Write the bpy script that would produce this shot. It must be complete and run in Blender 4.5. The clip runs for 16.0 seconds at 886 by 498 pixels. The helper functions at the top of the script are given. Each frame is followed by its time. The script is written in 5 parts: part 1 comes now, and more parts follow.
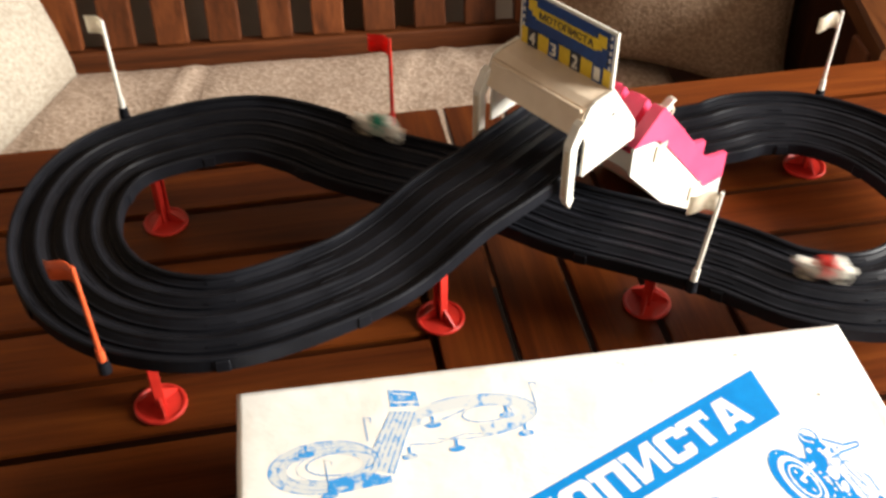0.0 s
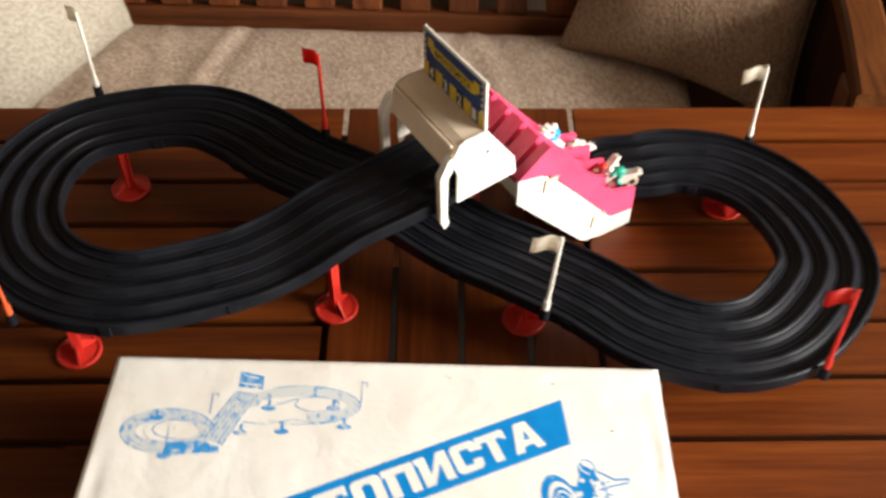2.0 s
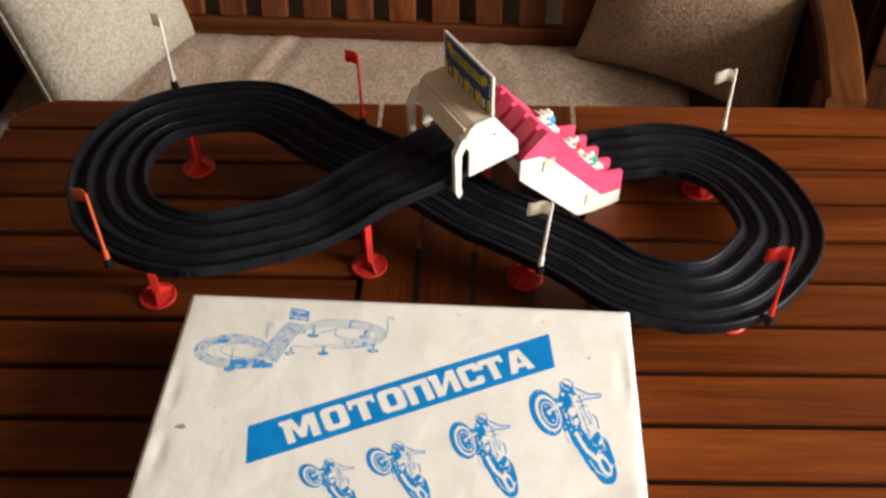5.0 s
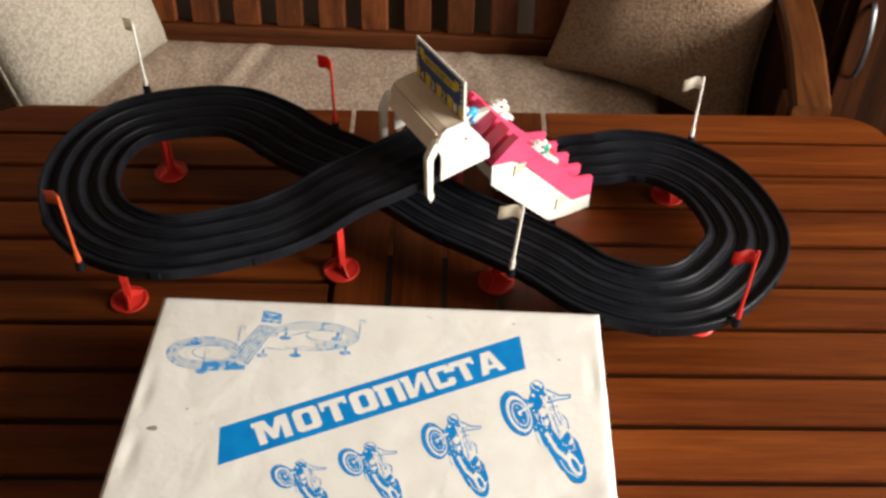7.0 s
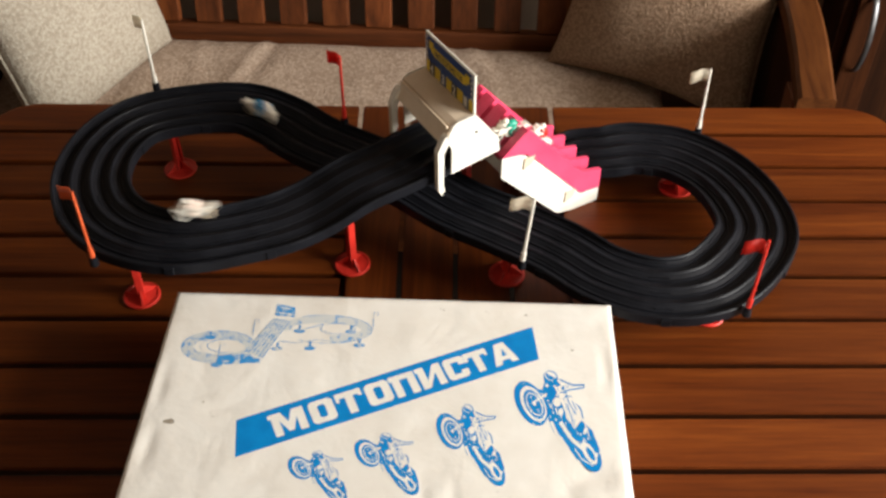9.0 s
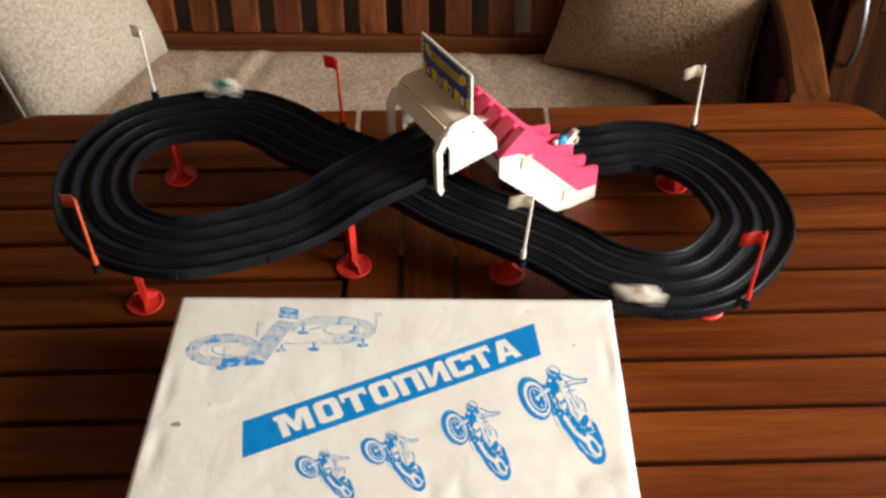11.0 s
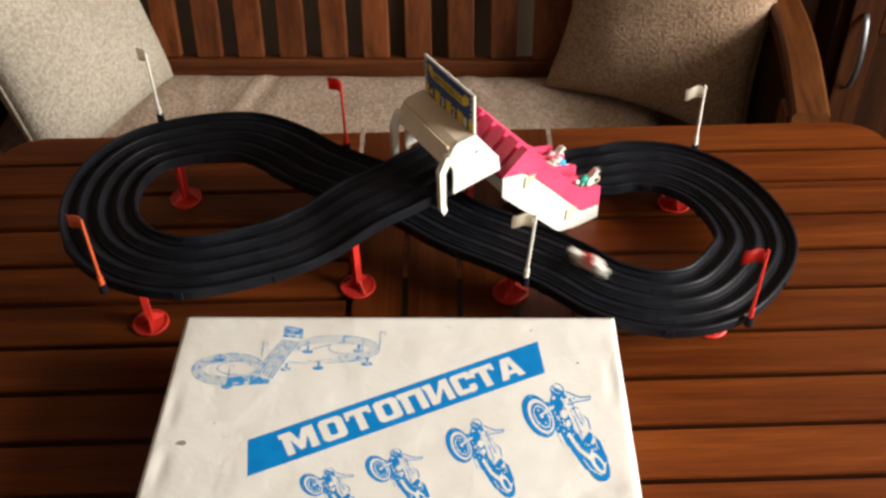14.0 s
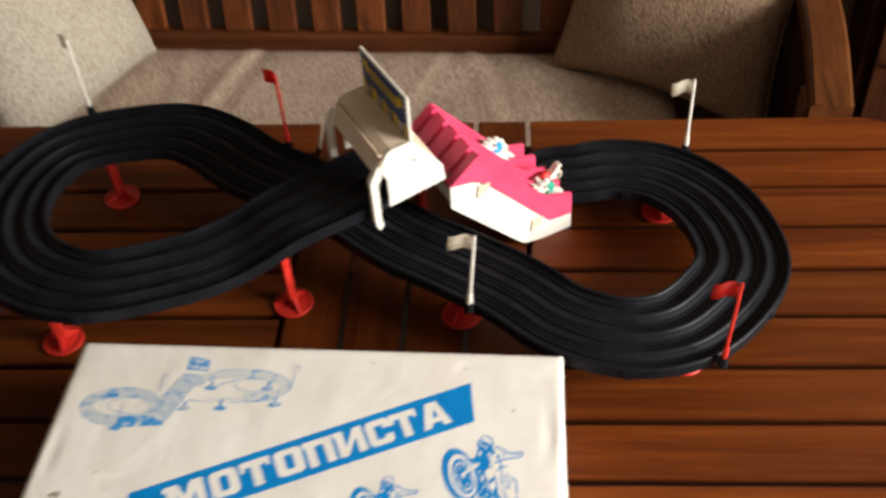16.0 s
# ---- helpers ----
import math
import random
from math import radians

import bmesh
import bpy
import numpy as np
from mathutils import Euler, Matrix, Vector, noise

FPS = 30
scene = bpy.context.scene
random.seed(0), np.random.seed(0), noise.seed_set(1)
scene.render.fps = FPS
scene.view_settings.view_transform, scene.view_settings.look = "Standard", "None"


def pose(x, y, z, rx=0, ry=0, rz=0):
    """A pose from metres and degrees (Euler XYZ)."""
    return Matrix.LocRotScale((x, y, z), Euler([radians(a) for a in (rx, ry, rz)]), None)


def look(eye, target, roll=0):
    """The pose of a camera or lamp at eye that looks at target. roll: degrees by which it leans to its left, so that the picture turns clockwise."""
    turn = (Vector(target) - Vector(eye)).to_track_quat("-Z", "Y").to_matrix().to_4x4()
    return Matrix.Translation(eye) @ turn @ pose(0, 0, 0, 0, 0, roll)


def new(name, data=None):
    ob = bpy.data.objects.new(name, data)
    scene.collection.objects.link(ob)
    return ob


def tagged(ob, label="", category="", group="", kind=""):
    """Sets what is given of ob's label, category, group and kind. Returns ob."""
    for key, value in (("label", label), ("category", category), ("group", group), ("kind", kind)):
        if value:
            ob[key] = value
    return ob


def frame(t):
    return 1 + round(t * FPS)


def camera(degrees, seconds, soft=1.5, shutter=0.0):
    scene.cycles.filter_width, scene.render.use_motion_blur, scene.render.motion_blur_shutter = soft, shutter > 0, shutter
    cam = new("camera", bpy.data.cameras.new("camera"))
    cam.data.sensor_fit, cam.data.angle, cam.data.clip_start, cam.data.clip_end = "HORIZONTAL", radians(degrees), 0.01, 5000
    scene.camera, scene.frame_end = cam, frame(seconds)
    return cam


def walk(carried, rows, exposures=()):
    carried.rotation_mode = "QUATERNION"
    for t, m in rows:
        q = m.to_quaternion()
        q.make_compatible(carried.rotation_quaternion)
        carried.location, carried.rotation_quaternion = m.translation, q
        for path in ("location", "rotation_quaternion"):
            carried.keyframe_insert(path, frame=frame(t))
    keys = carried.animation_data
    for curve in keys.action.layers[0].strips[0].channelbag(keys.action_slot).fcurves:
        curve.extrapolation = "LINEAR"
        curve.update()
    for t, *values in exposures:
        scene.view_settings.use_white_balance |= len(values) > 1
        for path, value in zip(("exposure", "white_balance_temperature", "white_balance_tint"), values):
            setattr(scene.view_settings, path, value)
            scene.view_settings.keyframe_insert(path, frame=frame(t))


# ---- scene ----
cam = camera(45.3, 16.0, soft=2.8, shutter=0.9)
PATH = [
    (0, (-0.068, -0.707, 0.742), (0.078, 0.764, -0.605), -0.2),
    (0.5, (-0.032, -0.725, 0.776), (0.05, 0.752, -0.57), -1.9),
    (0.7, (-0.009, -0.713, 0.784), (0.072, 0.747, -0.581), -1.6),
    (1, (0.033, -0.681, 0.799), (0.119, 0.711, -0.634), 0.4),
    (1.2, (0.055, -0.662, 0.807), (0.143, 0.705, -0.650), 1.1),
    (1.5, (0.103, -0.662, 0.829), (0.129, 0.69, -0.644), -0.3),
    (1.8, (0.144, -0.706, 0.852), (0.077, 0.666, -0.601), -0.8),
    (2, (0.176, -0.743, 0.871), (0.064, 0.649, -0.562), -0.1),
    (2.3, (0.218, -0.795, 0.885), (0.053, 0.619, -0.520), -0.2),
    (2.5, (0.23, -0.814, 0.893), (0.047, 0.594, -0.516), -0.1),
    (3, (0.236, -0.874, 0.924), (0.055, 0.528, -0.491), -0.2),
    (3.5, (0.229, -0.901, 0.963), (0.034, 0.496, -0.454), -0.7),
    (4, (0.224, -0.917, 0.986), (0.03, 0.474, -0.437), -1.2),
    (6.5, (0.219, -0.961, 0.992), (0.069, 0.475, -0.392), -0.0),
    (7, (0.222, -0.958, 0.99), (0.09, 0.471, -0.403), 0.4),
    (7.5, (0.22, -0.96, 0.991), (0.097, 0.471, -0.401), 0.7),
    (8, (0.215, -0.961, 0.99), (0.088, 0.469, -0.403), 0.5),
    (10.5, (0.203, -0.986, 0.988), (0.08, 0.447, -0.402), -0.9),
    (11, (0.205, -0.986, 0.988), (0.08, 0.455, -0.393), -1.2),
    (11.5, (0.206, -0.989, 0.988), (0.08, 0.459, -0.386), -1.3),
    (12, (0.208, -0.991, 0.989), (0.078, 0.464, -0.377), -1.6),
    (12.5, (0.209, -0.994, 0.987), (0.08, 0.467, -0.373), -1.7),
    (13, (0.208, -0.995, 0.988), (0.078, 0.47, -0.367), -1.7),
    (13.5, (0.207, -0.997, 0.989), (0.075, 0.476, -0.357), -1.7),
    (14, (0.206, -0.997, 0.987), (0.072, 0.477, -0.358), -1.6),
    (14.5, (0.207, -0.979, 0.982), (0.065, 0.485, -0.373), -1.5),
    (15, (0.23, -0.942, 0.97), (0.066, 0.511, -0.394), -2.1),
    (15.5, (0.284, -0.905, 0.957), (0.047, 0.531, -0.415), -3.7),
    (15.8, (0.321, -0.878, 0.934), (0.063, 0.558, -0.433), -4.4),
    (16, (0.34, -0.817, 0.929), (0.078, 0.584, -0.474), -4.4),
]
walk(cam, [(t, look(eye, target, roll)) for t, eye, target, roll in PATH],
     exposures=[(0, 0.80), (0.5, 0.77), (1.0, 0.69), (1.5, 0.55), (2.0, 0.42), (2.5, 0.29), (3.0, 0.09), (3.5, 0.01), (4.0, 0.02), (6.5, 0.08), (14.8, 0.06), (16, -0.03)])

# ---- light -------------------------------------------------------------
world = bpy.data.worlds.new("world")
scene.world = world
world.use_nodes = True
wn = world.node_tree.nodes
sky = wn.new("ShaderNodeTexSky")
sky.sky_type = 'NISHITA'
sky.sun_disc = False
sky.sun_elevation, sky.sun_rotation = radians(40), radians(120)
world.node_tree.links.new(sky.outputs[0], wn["Background"].inputs[0])
wn["Background"].inputs[1].default_value = 0.08


def area_lamp(name, size_x, size_y, watts, colour, m):
    data = bpy.data.lights.new(name, "AREA")
    data.shape, data.size, data.size_y = "RECTANGLE", size_x, size_y
    data.energy, data.color = watts, colour
    ob = new(name, data)
    ob.matrix_world = m
    return ob


# daylight in the opening of the window, in the wall beside the camera
area_lamp("window_daylight", 1.5, 1.1, 250, (1.0, 0.975, 0.91), look((3.05, -0.62, 1.10), (0.1, 0.0, 0.0)))


# ---- materials -----------------------------------------------------------
def material(name, colour, rough=0.5, metal=0.0, specular=0.5):
    mat = bpy.data.materials.new(name)
    mat.use_nodes = True
    b = mat.node_tree.nodes["Principled BSDF"]
    b.inputs["Base Color"].default_value = (*colour, 1)
    b.inputs["Roughness"].default_value = rough
    b.inputs["Metallic"].default_value = metal
    b.inputs["Specular IOR Level"].default_value = specular
    return mat


def node(mat, kind, **values):
    n = mat.node_tree.nodes.new(kind)
    for key, value in values.items():
        n.inputs[key].default_value = value
    return n


def link(mat, a, b):
    mat.node_tree.links.new(a, b)


def coords(mat, scale=(1, 1, 1)):
    t = mat.node_tree.nodes.new("ShaderNodeTexCoord")
    m = mat.node_tree.nodes.new("ShaderNodeMapping")
    m.inputs["Scale"].default_value = scale
    link(mat, t.outputs["Object"], m.inputs["Vector"])
    return m.outputs["Vector"]


def ramp(mat, fac, stops):
    r = mat.node_tree.nodes.new("ShaderNodeValToRGB")
    while len(r.color_ramp.elements) < len(stops):
        r.color_ramp.elements.new(0.5)
    for e, (at, c) in zip(r.color_ramp.elements, stops):
        e.position, e.color = at, (*c, 1)
    link(mat, fac, r.inputs["Fac"])
    return r.outputs["Color"]


def bsdf(mat):
    return mat.node_tree.nodes["Principled BSDF"]


def bump(mat, height, strength, distance):
    b = mat.node_tree.nodes.new("ShaderNodeBump")
    b.inputs["Strength"].default_value, b.inputs["Distance"].default_value = strength, distance
    link(mat, height, b.inputs["Height"])
    link(mat, b.outputs["Normal"], bsdf(mat).inputs["Normal"])


def mottled(name, dark, light, scale, rough=(0.4, 0.6), bump_scale=200, bump_strength=0.1, distance=0.001, metal=0.0, specular=0.5):
    """A surface whose colour and gloss vary in patches, with fine relief."""
    mat = material(name, light, rough[0], metal, specular)
    v = coords(mat)
    n = node(mat, "ShaderNodeTexNoise", Scale=scale, Detail=6.0, Roughness=0.6)
    link(mat, v, n.inputs["Vector"])
    link(mat, ramp(mat, n.outputs["Fac"], [(0.35, dark), (0.65, light)]), bsdf(mat).inputs["Base Color"])
    r = node(mat, "ShaderNodeMapRange", **{"To Min": rough[0], "To Max": rough[1]})
    link(mat, n.outputs["Fac"], r.inputs["Value"])
    link(mat, r.outputs["Result"], bsdf(mat).inputs["Roughness"])
    f = node(mat, "ShaderNodeTexNoise", Scale=bump_scale, Detail=3.0)
    link(mat, v, f.inputs["Vector"])
    bump(mat, f.outputs["Fac"], bump_strength, distance)
    return mat


def wood(name, dark, mid, light, along=0, rough=(0.3, 0.48), grain=1.0, specular=0.28):
    """Varnished wood; the grain runs along the given axis of the piece, and each piece has a tone of its own."""
    mat = material(name, mid, rough[0], specular=specular)
    stretch = [21.0 * grain] * 3
    stretch[along] = 1.0 * grain
    t = mat.node_tree.nodes.new("ShaderNodeTexCoord")
    info = mat.node_tree.nodes.new("ShaderNodeObjectInfo")
    shift = mat.node_tree.nodes.new("ShaderNodeVectorMath")
    shift.operation = "MULTIPLY_ADD"
    link(mat, info.outputs["Random"], shift.inputs[0])
    shift.inputs[1].default_value = (7.1, 5.3, 3.7)
    link(mat, t.outputs["Object"], shift.inputs[2])
    m = node(mat, "ShaderNodeMapping", Scale=tuple(stretch))
    link(mat, shift.outputs[0], m.inputs["Vector"])
    big = node(mat, "ShaderNodeTexNoise", Scale=1.6, Detail=8.0, Roughness=0.66, Distortion=0.45)
    link(mat, m.outputs["Vector"], big.inputs["Vector"])
    fine = node(mat, "ShaderNodeTexNoise", Scale=9.0, Detail=5.0, Roughness=0.7)
    link(mat, m.outputs["Vector"], fine.inputs["Vector"])
    mix = mat.node_tree.nodes.new("ShaderNodeMix")
    mix.inputs[0].default_value = 0.35
    link(mat, big.outputs["Fac"], mix.inputs[2])
    link(mat, fine.outputs["Fac"], mix.inputs[3])
    colour = ramp(mat, mix.outputs[0], [(0.37, dark), (0.51, mid), (0.66, light)])
    tone = node(mat, "ShaderNodeMapRange", **{"To Min": 0.72, "To Max": 1.2})
    link(mat, info.outputs["Random"], tone.inputs["Value"])
    hsv = node(mat, "ShaderNodeHueSaturation")
    link(mat, colour, hsv.inputs["Color"])
    link(mat, tone.outputs["Result"], hsv.inputs["Value"])
    link(mat, hsv.outputs["Color"], bsdf(mat).inputs["Base Color"])
    r = node(mat, "ShaderNodeMapRange", **{"To Min": rough[0], "To Max": rough[1]})
    link(mat, big.outputs["Fac"], r.inputs["Value"])
    link(mat, r.outputs["Result"], bsdf(mat).inputs["Roughness"])
    bump(mat, mix.outputs[0], 0.22, 0.0012)
    return mat


def fleece(name, dark, light, scale=75.0):
    """Looped, nubbly upholstery."""
    mat = material(name, light, 0.95, specular=0.1)
    v = coords(mat)
    warp = node(mat, "ShaderNodeTexNoise", Scale=scale * 0.8, Detail=2.0)
    link(mat, v, warp.inputs["Vector"])
    add = mat.node_tree.nodes.new("ShaderNodeVectorMath")
    add.operation = "MULTIPLY_ADD"
    link(mat, warp.outputs["Color"], add.inputs[0])
    add.inputs[1].default_value = (0.016, 0.016, 0.016)
    link(mat, v, add.inputs[2])
    cells = node(mat, "ShaderNodeTexVoronoi", Scale=scale)
    link(mat, add.outputs[0], cells.inputs["Vector"])
    patch = node(mat, "ShaderNodeTexNoise", Scale=9.0, Detail=4.0)
    link(mat, v, patch.inputs["Vector"])
    mix = mat.node_tree.nodes.new("ShaderNodeMix")
    mix.inputs[0].default_value = 0.35
    link(mat, cells.outputs["Distance"], mix.inputs[2])
    link(mat, patch.outputs["Fac"], mix.inputs[3])
    link(mat, ramp(mat, mix.outputs[0], [(0.32, light), (0.64, dark)]), bsdf(mat).inputs["Base Color"])
    inv = node(mat, "ShaderNodeMath")
    inv.operation = "SUBTRACT"
    inv.inputs[0].default_value = 1.0
    link(mat, cells.outputs["Distance"], inv.inputs[1])
    bump(mat, inv.outputs[0], 0.55, 0.0026)
    return mat


TABLE_WOOD = wood("varnished_table_wood", (0.059, 0.0108, 0.0017), (0.110, 0.0236, 0.0031), (0.178, 0.0440, 0.0055), 0, (0.34, 0.50), specular=0.20)
TABLE_WOOD_ACROSS = wood("varnished_table_wood_across", (0.059, 0.0108, 0.0017), (0.110, 0.0236, 0.0031), (0.178, 0.0440, 0.0055), 1, (0.34, 0.50), specular=0.20)
BENCH_WOOD = wood("bench_wood", (0.034, 0.0092, 0.0027), (0.076, 0.0205, 0.0054), (0.130, 0.0385, 0.010), 0, (0.4, 0.55))
BENCH_WOOD_UP = wood("bench_wood_upright", (0.052, 0.0138, 0.0038), (0.112, 0.0295, 0.0076), (0.175, 0.051, 0.013), 2, (0.4, 0.55))
ARM_WOOD = wood("arm_wood", (0.040, 0.011, 0.003), (0.078, 0.0235, 0.0055), (0.12, 0.040, 0.0095), 1, (0.35, 0.5))
DOOR_WOOD = wood("door_wood", (0.018, 0.0052, 0.0015), (0.040, 0.0112, 0.0028), (0.068, 0.0200, 0.0050), 2, (0.7, 0.85), specular=0.08)
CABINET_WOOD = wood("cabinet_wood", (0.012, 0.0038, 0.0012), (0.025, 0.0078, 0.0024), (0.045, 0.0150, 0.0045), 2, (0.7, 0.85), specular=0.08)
SEAT_CLOTH = fleece("seat_fleece", (0.345, 0.252, 0.187), (0.54, 0.418, 0.328), 150.0)
PILLOW_CLOTH = fleece("pillow_fleece", (0.31, 0.262, 0.205), (0.445, 0.395, 0.322), 165.0)
PILLOW_CLOTH_TAN = fleece("tan_pillow_fleece", (0.215, 0.138, 0.089), (0.355, 0.243, 0.167), 170.0)
TRACK_BLACK = mottled("black_track_plastic", (0.0066, 0.0069, 0.0090), (0.0110, 0.0115, 0.0148), 30, (0.34, 0.48), 400, 0.06, 0.0006, 0.0, 0.09)
RED = mottled("red_plastic", (0.50, 0.022, 0.014), (0.66, 0.035, 0.022), 40, (0.3, 0.45), 300, 0.05, 0.0005)
ORANGE = mottled("orange_plastic", (0.52, 0.075, 0.022), (0.64, 0.11, 0.035), 40, (0.3, 0.45), 300, 0.05, 0.0005)
WHITE = mottled("white_plastic", (0.72, 0.68, 0.60), (0.80, 0.77, 0.70), 25, (0.3, 0.45), 300, 0.04, 0.0005)
CREAM = mottled("yellowed_cream_plastic", (0.56, 0.46, 0.34), (0.66, 0.56, 0.43), 30, (0.35, 0.5), 300, 0.05, 0.0005)
SCUFF = mottled("torn_card", (0.16, 0.13, 0.10), (0.42, 0.36, 0.28), 420, (0.7, 0.9))
ROOF_CREAM = mottled("warm_cream_plastic", (0.72, 0.57, 0.42), (0.80, 0.66, 0.51), 30, (0.35, 0.5), 300, 0.05, 0.0005)
PINK = mottled("pink_plastic", (0.70, 0.058, 0.135), (0.77, 0.078, 0.17), 30, (0.32, 0.45), 300, 0.04, 0.0005)
GREY = mottled("grey_metal", (0.25, 0.24, 0.23), (0.4, 0.39, 0.37), 200, (0.3, 0.5), 500, 0.1, 0.0004, 0.7)
RUBBER = mottled("black_rubber", (0.012, 0.012, 0.012), (0.022, 0.022, 0.022), 80, (0.6, 0.8))
CHROME = mottled("brushed_steel", (0.17, 0.17, 0.175), (0.24, 0.24, 0.25), 60, (0.4, 0.55), 300, 0.05, 0.0005, 1.0)
SIGN_BLUE = mottled("printed_blue", (0.005, 0.040, 0.17), (0.008, 0.055, 0.22), 120, (0.4, 0.5))
SIGN_YELLOW = mottled("printed_yellow", (0.70, 0.48, 0.02), (0.78, 0.55, 0.04), 120, (0.4, 0.5))
INK = mottled("dark_ink", (0.012, 0.013, 0.03), (0.03, 0.03, 0.05), 200, (0.4, 0.5))
PRINT_BLUE = mottled("cyan_blue_print", (0.0, 0.185, 0.52), (0.0, 0.225, 0.59), 60, (0.5, 0.65), 200, 0.05, 0.0005, 0.0, 0.2)
PLASTER = mottled("cream_plaster", (0.25, 0.21, 0.17), (0.30, 0.25, 0.20), 5, (0.85, 0.95), 60, 0.2, 0.003)
BROWN_WALL = mottled("brown_wall_paint", (0.20, 0.135, 0.09), (0.25, 0.17, 0.115), 5, (0.8, 0.95), 60, 0.2, 0.003)
# near-black brown: the shade below the table is put into the floor's colour
FLOOR_DARK = mottled("darkened_floor", (0.010, 0.006, 0.004), (0.020, 0.012, 0.008), 8, (0.85, 0.95), 300, 0.3, 0.003, 0.0, 0.1)
CLOTH_BLUE = mottled("blue_toy_paint", (0.01, 0.25, 0.55), (0.03, 0.34, 0.68), 200, (0.3, 0.5))
CLOTH_RED = mottled("red_toy_paint", (0.55, 0.02, 0.015), (0.68, 0.04, 0.03), 200, (0.3, 0.5))
CLOTH_GREEN = mottled("green_toy_paint", (0.01, 0.24, 0.16), (0.02, 0.33, 0.23), 200, (0.3, 0.5))
CLOTH_ROSE = mottled("pale_rose_toy_paint", (0.66, 0.50, 0.42), (0.74, 0.62, 0.54), 200, (0.3, 0.5))


def thin_plastic(name, colour, share):
    """Thin moulded plastic that lets some light through."""
    mat = material(name, colour, 0.42)
    glow = node(mat, "ShaderNodeBsdfTranslucent", Color=(*colour, 1))
    both = node(mat, "ShaderNodeMixShader", Fac=share)
    out = [n for n in mat.node_tree.nodes if n.type == "OUTPUT_MATERIAL"][0]
    link(mat, bsdf(mat).outputs[0], both.inputs[1])
    link(mat, glow.outputs[0], both.inputs[2])
    link(mat, both.outputs[0], out.inputs["Surface"])
    return mat


FLAG_WHITE = thin_plastic("thin_cream_plastic", (0.82, 0.76, 0.64), 0.66)
FLAG_RED = thin_plastic("thin_red_plastic", (0.62, 0.030, 0.019), 0.66)


def faded_print(name, share):
    """Blue line print worn through to the card below in places."""
    mat = material(name, (0.2, 0.4, 0.65), 0.5)
    v = coords(mat)
    n = node(mat, "ShaderNodeTexNoise", Scale=160.0, Detail=4.0)
    link(mat, v, n.inputs["Vector"])
    link(mat, ramp(mat, n.outputs["Fac"], [(share - 0.06, (0.03, 0.27, 0.64)), (share + 0.1, (0.60, 0.62, 0.62))]), bsdf(mat).inputs["Base Color"])
    return mat


PRINT_WORN = faded_print("worn_blue_print", 0.55)
PRINT_PALE = faded_print("pale_blue_print", 0.35)


def card():
    """White glossy card of an old box: yellowing, scuffs, soft dents and creases."""
    mat = material("box_card", (0.74, 0.70, 0.62), 0.42, specular=0.35)
    v = coords(mat)
    big = node(mat, "ShaderNodeTexNoise", Scale=7.0, Detail=6.0, Roughness=0.65)
    link(mat, v, big.inputs["Vector"])
    base = ramp(mat, big.outputs["Fac"], [(0.28, (0.64, 0.58, 0.51)), (0.44, (0.76, 0.72, 0.66)), (0.70, (0.83, 0.81, 0.765))])
    spots = node(mat, "ShaderNodeTexNoise", Scale=38.0, Detail=5.0, Roughness=0.7)
    link(mat, v, spots.inputs["Vector"])
    mark = ramp(mat, spots.outputs["Fac"], [(0.70, (0, 0, 0)), (0.78, (1, 1, 1))])
    mix = mat.node_tree.nodes.new("ShaderNodeMix")
    mix.data_type = "RGBA"
    link(mat, mark, mix.inputs[0])
    link(mat, base, mix.inputs[6])
    mix.inputs[7].default_value = (0.36, 0.32, 0.27, 1)
    link(mat, mix.outputs[2], bsdf(mat).inputs["Base Color"])
    dent = node(mat, "ShaderNodeTexNoise", Scale=17.0, Detail=4.0, Distortion=0.25)
    link(mat, v, dent.inputs["Vector"])
    small = node(mat, "ShaderNodeTexNoise", Scale=60.0, Detail=3.0)
    link(mat, v, small.inputs["Vector"])
    height = node(mat, "ShaderNodeMath")
    height.operation = "MULTIPLY_ADD"
    link(mat, small.outputs["Fac"], height.inputs[0])
    height.inputs[1].default_value = 0.10
    link(mat, dent.outputs["Fac"], height.inputs[2])
    bump(mat, height.outputs[0], 0.40, 0.006)
    return mat


CARD = card()


# ---- mesh helpers --------------------------------------------------------
def part(name, bm, mat, parent=None, label="", smooth=False):
    """Links a bmesh as one mesh object, under a thing or a part."""
    bmesh.ops.recalc_face_normals(bm, faces=bm.faces)
    me = bpy.data.meshes.new(name)
    bm.to_mesh(me)
    bm.free()
    for mt in (mat if isinstance(mat, (list, tuple)) else [mat]):
        me.materials.append(mt)
    if smooth:
        for p in me.polygons:
            p.use_smooth = True
    ob = new(name, me)
    if parent is not None:
        ob.parent = parent
    if label:
        tagged(ob, label)
    return ob


def thing(name, m, label, category, group="", kind=""):
    ob = new(name)
    ob.empty_display_size = 0.02
    ob.matrix_basis = m
    return tagged(ob, label, category, group, kind)


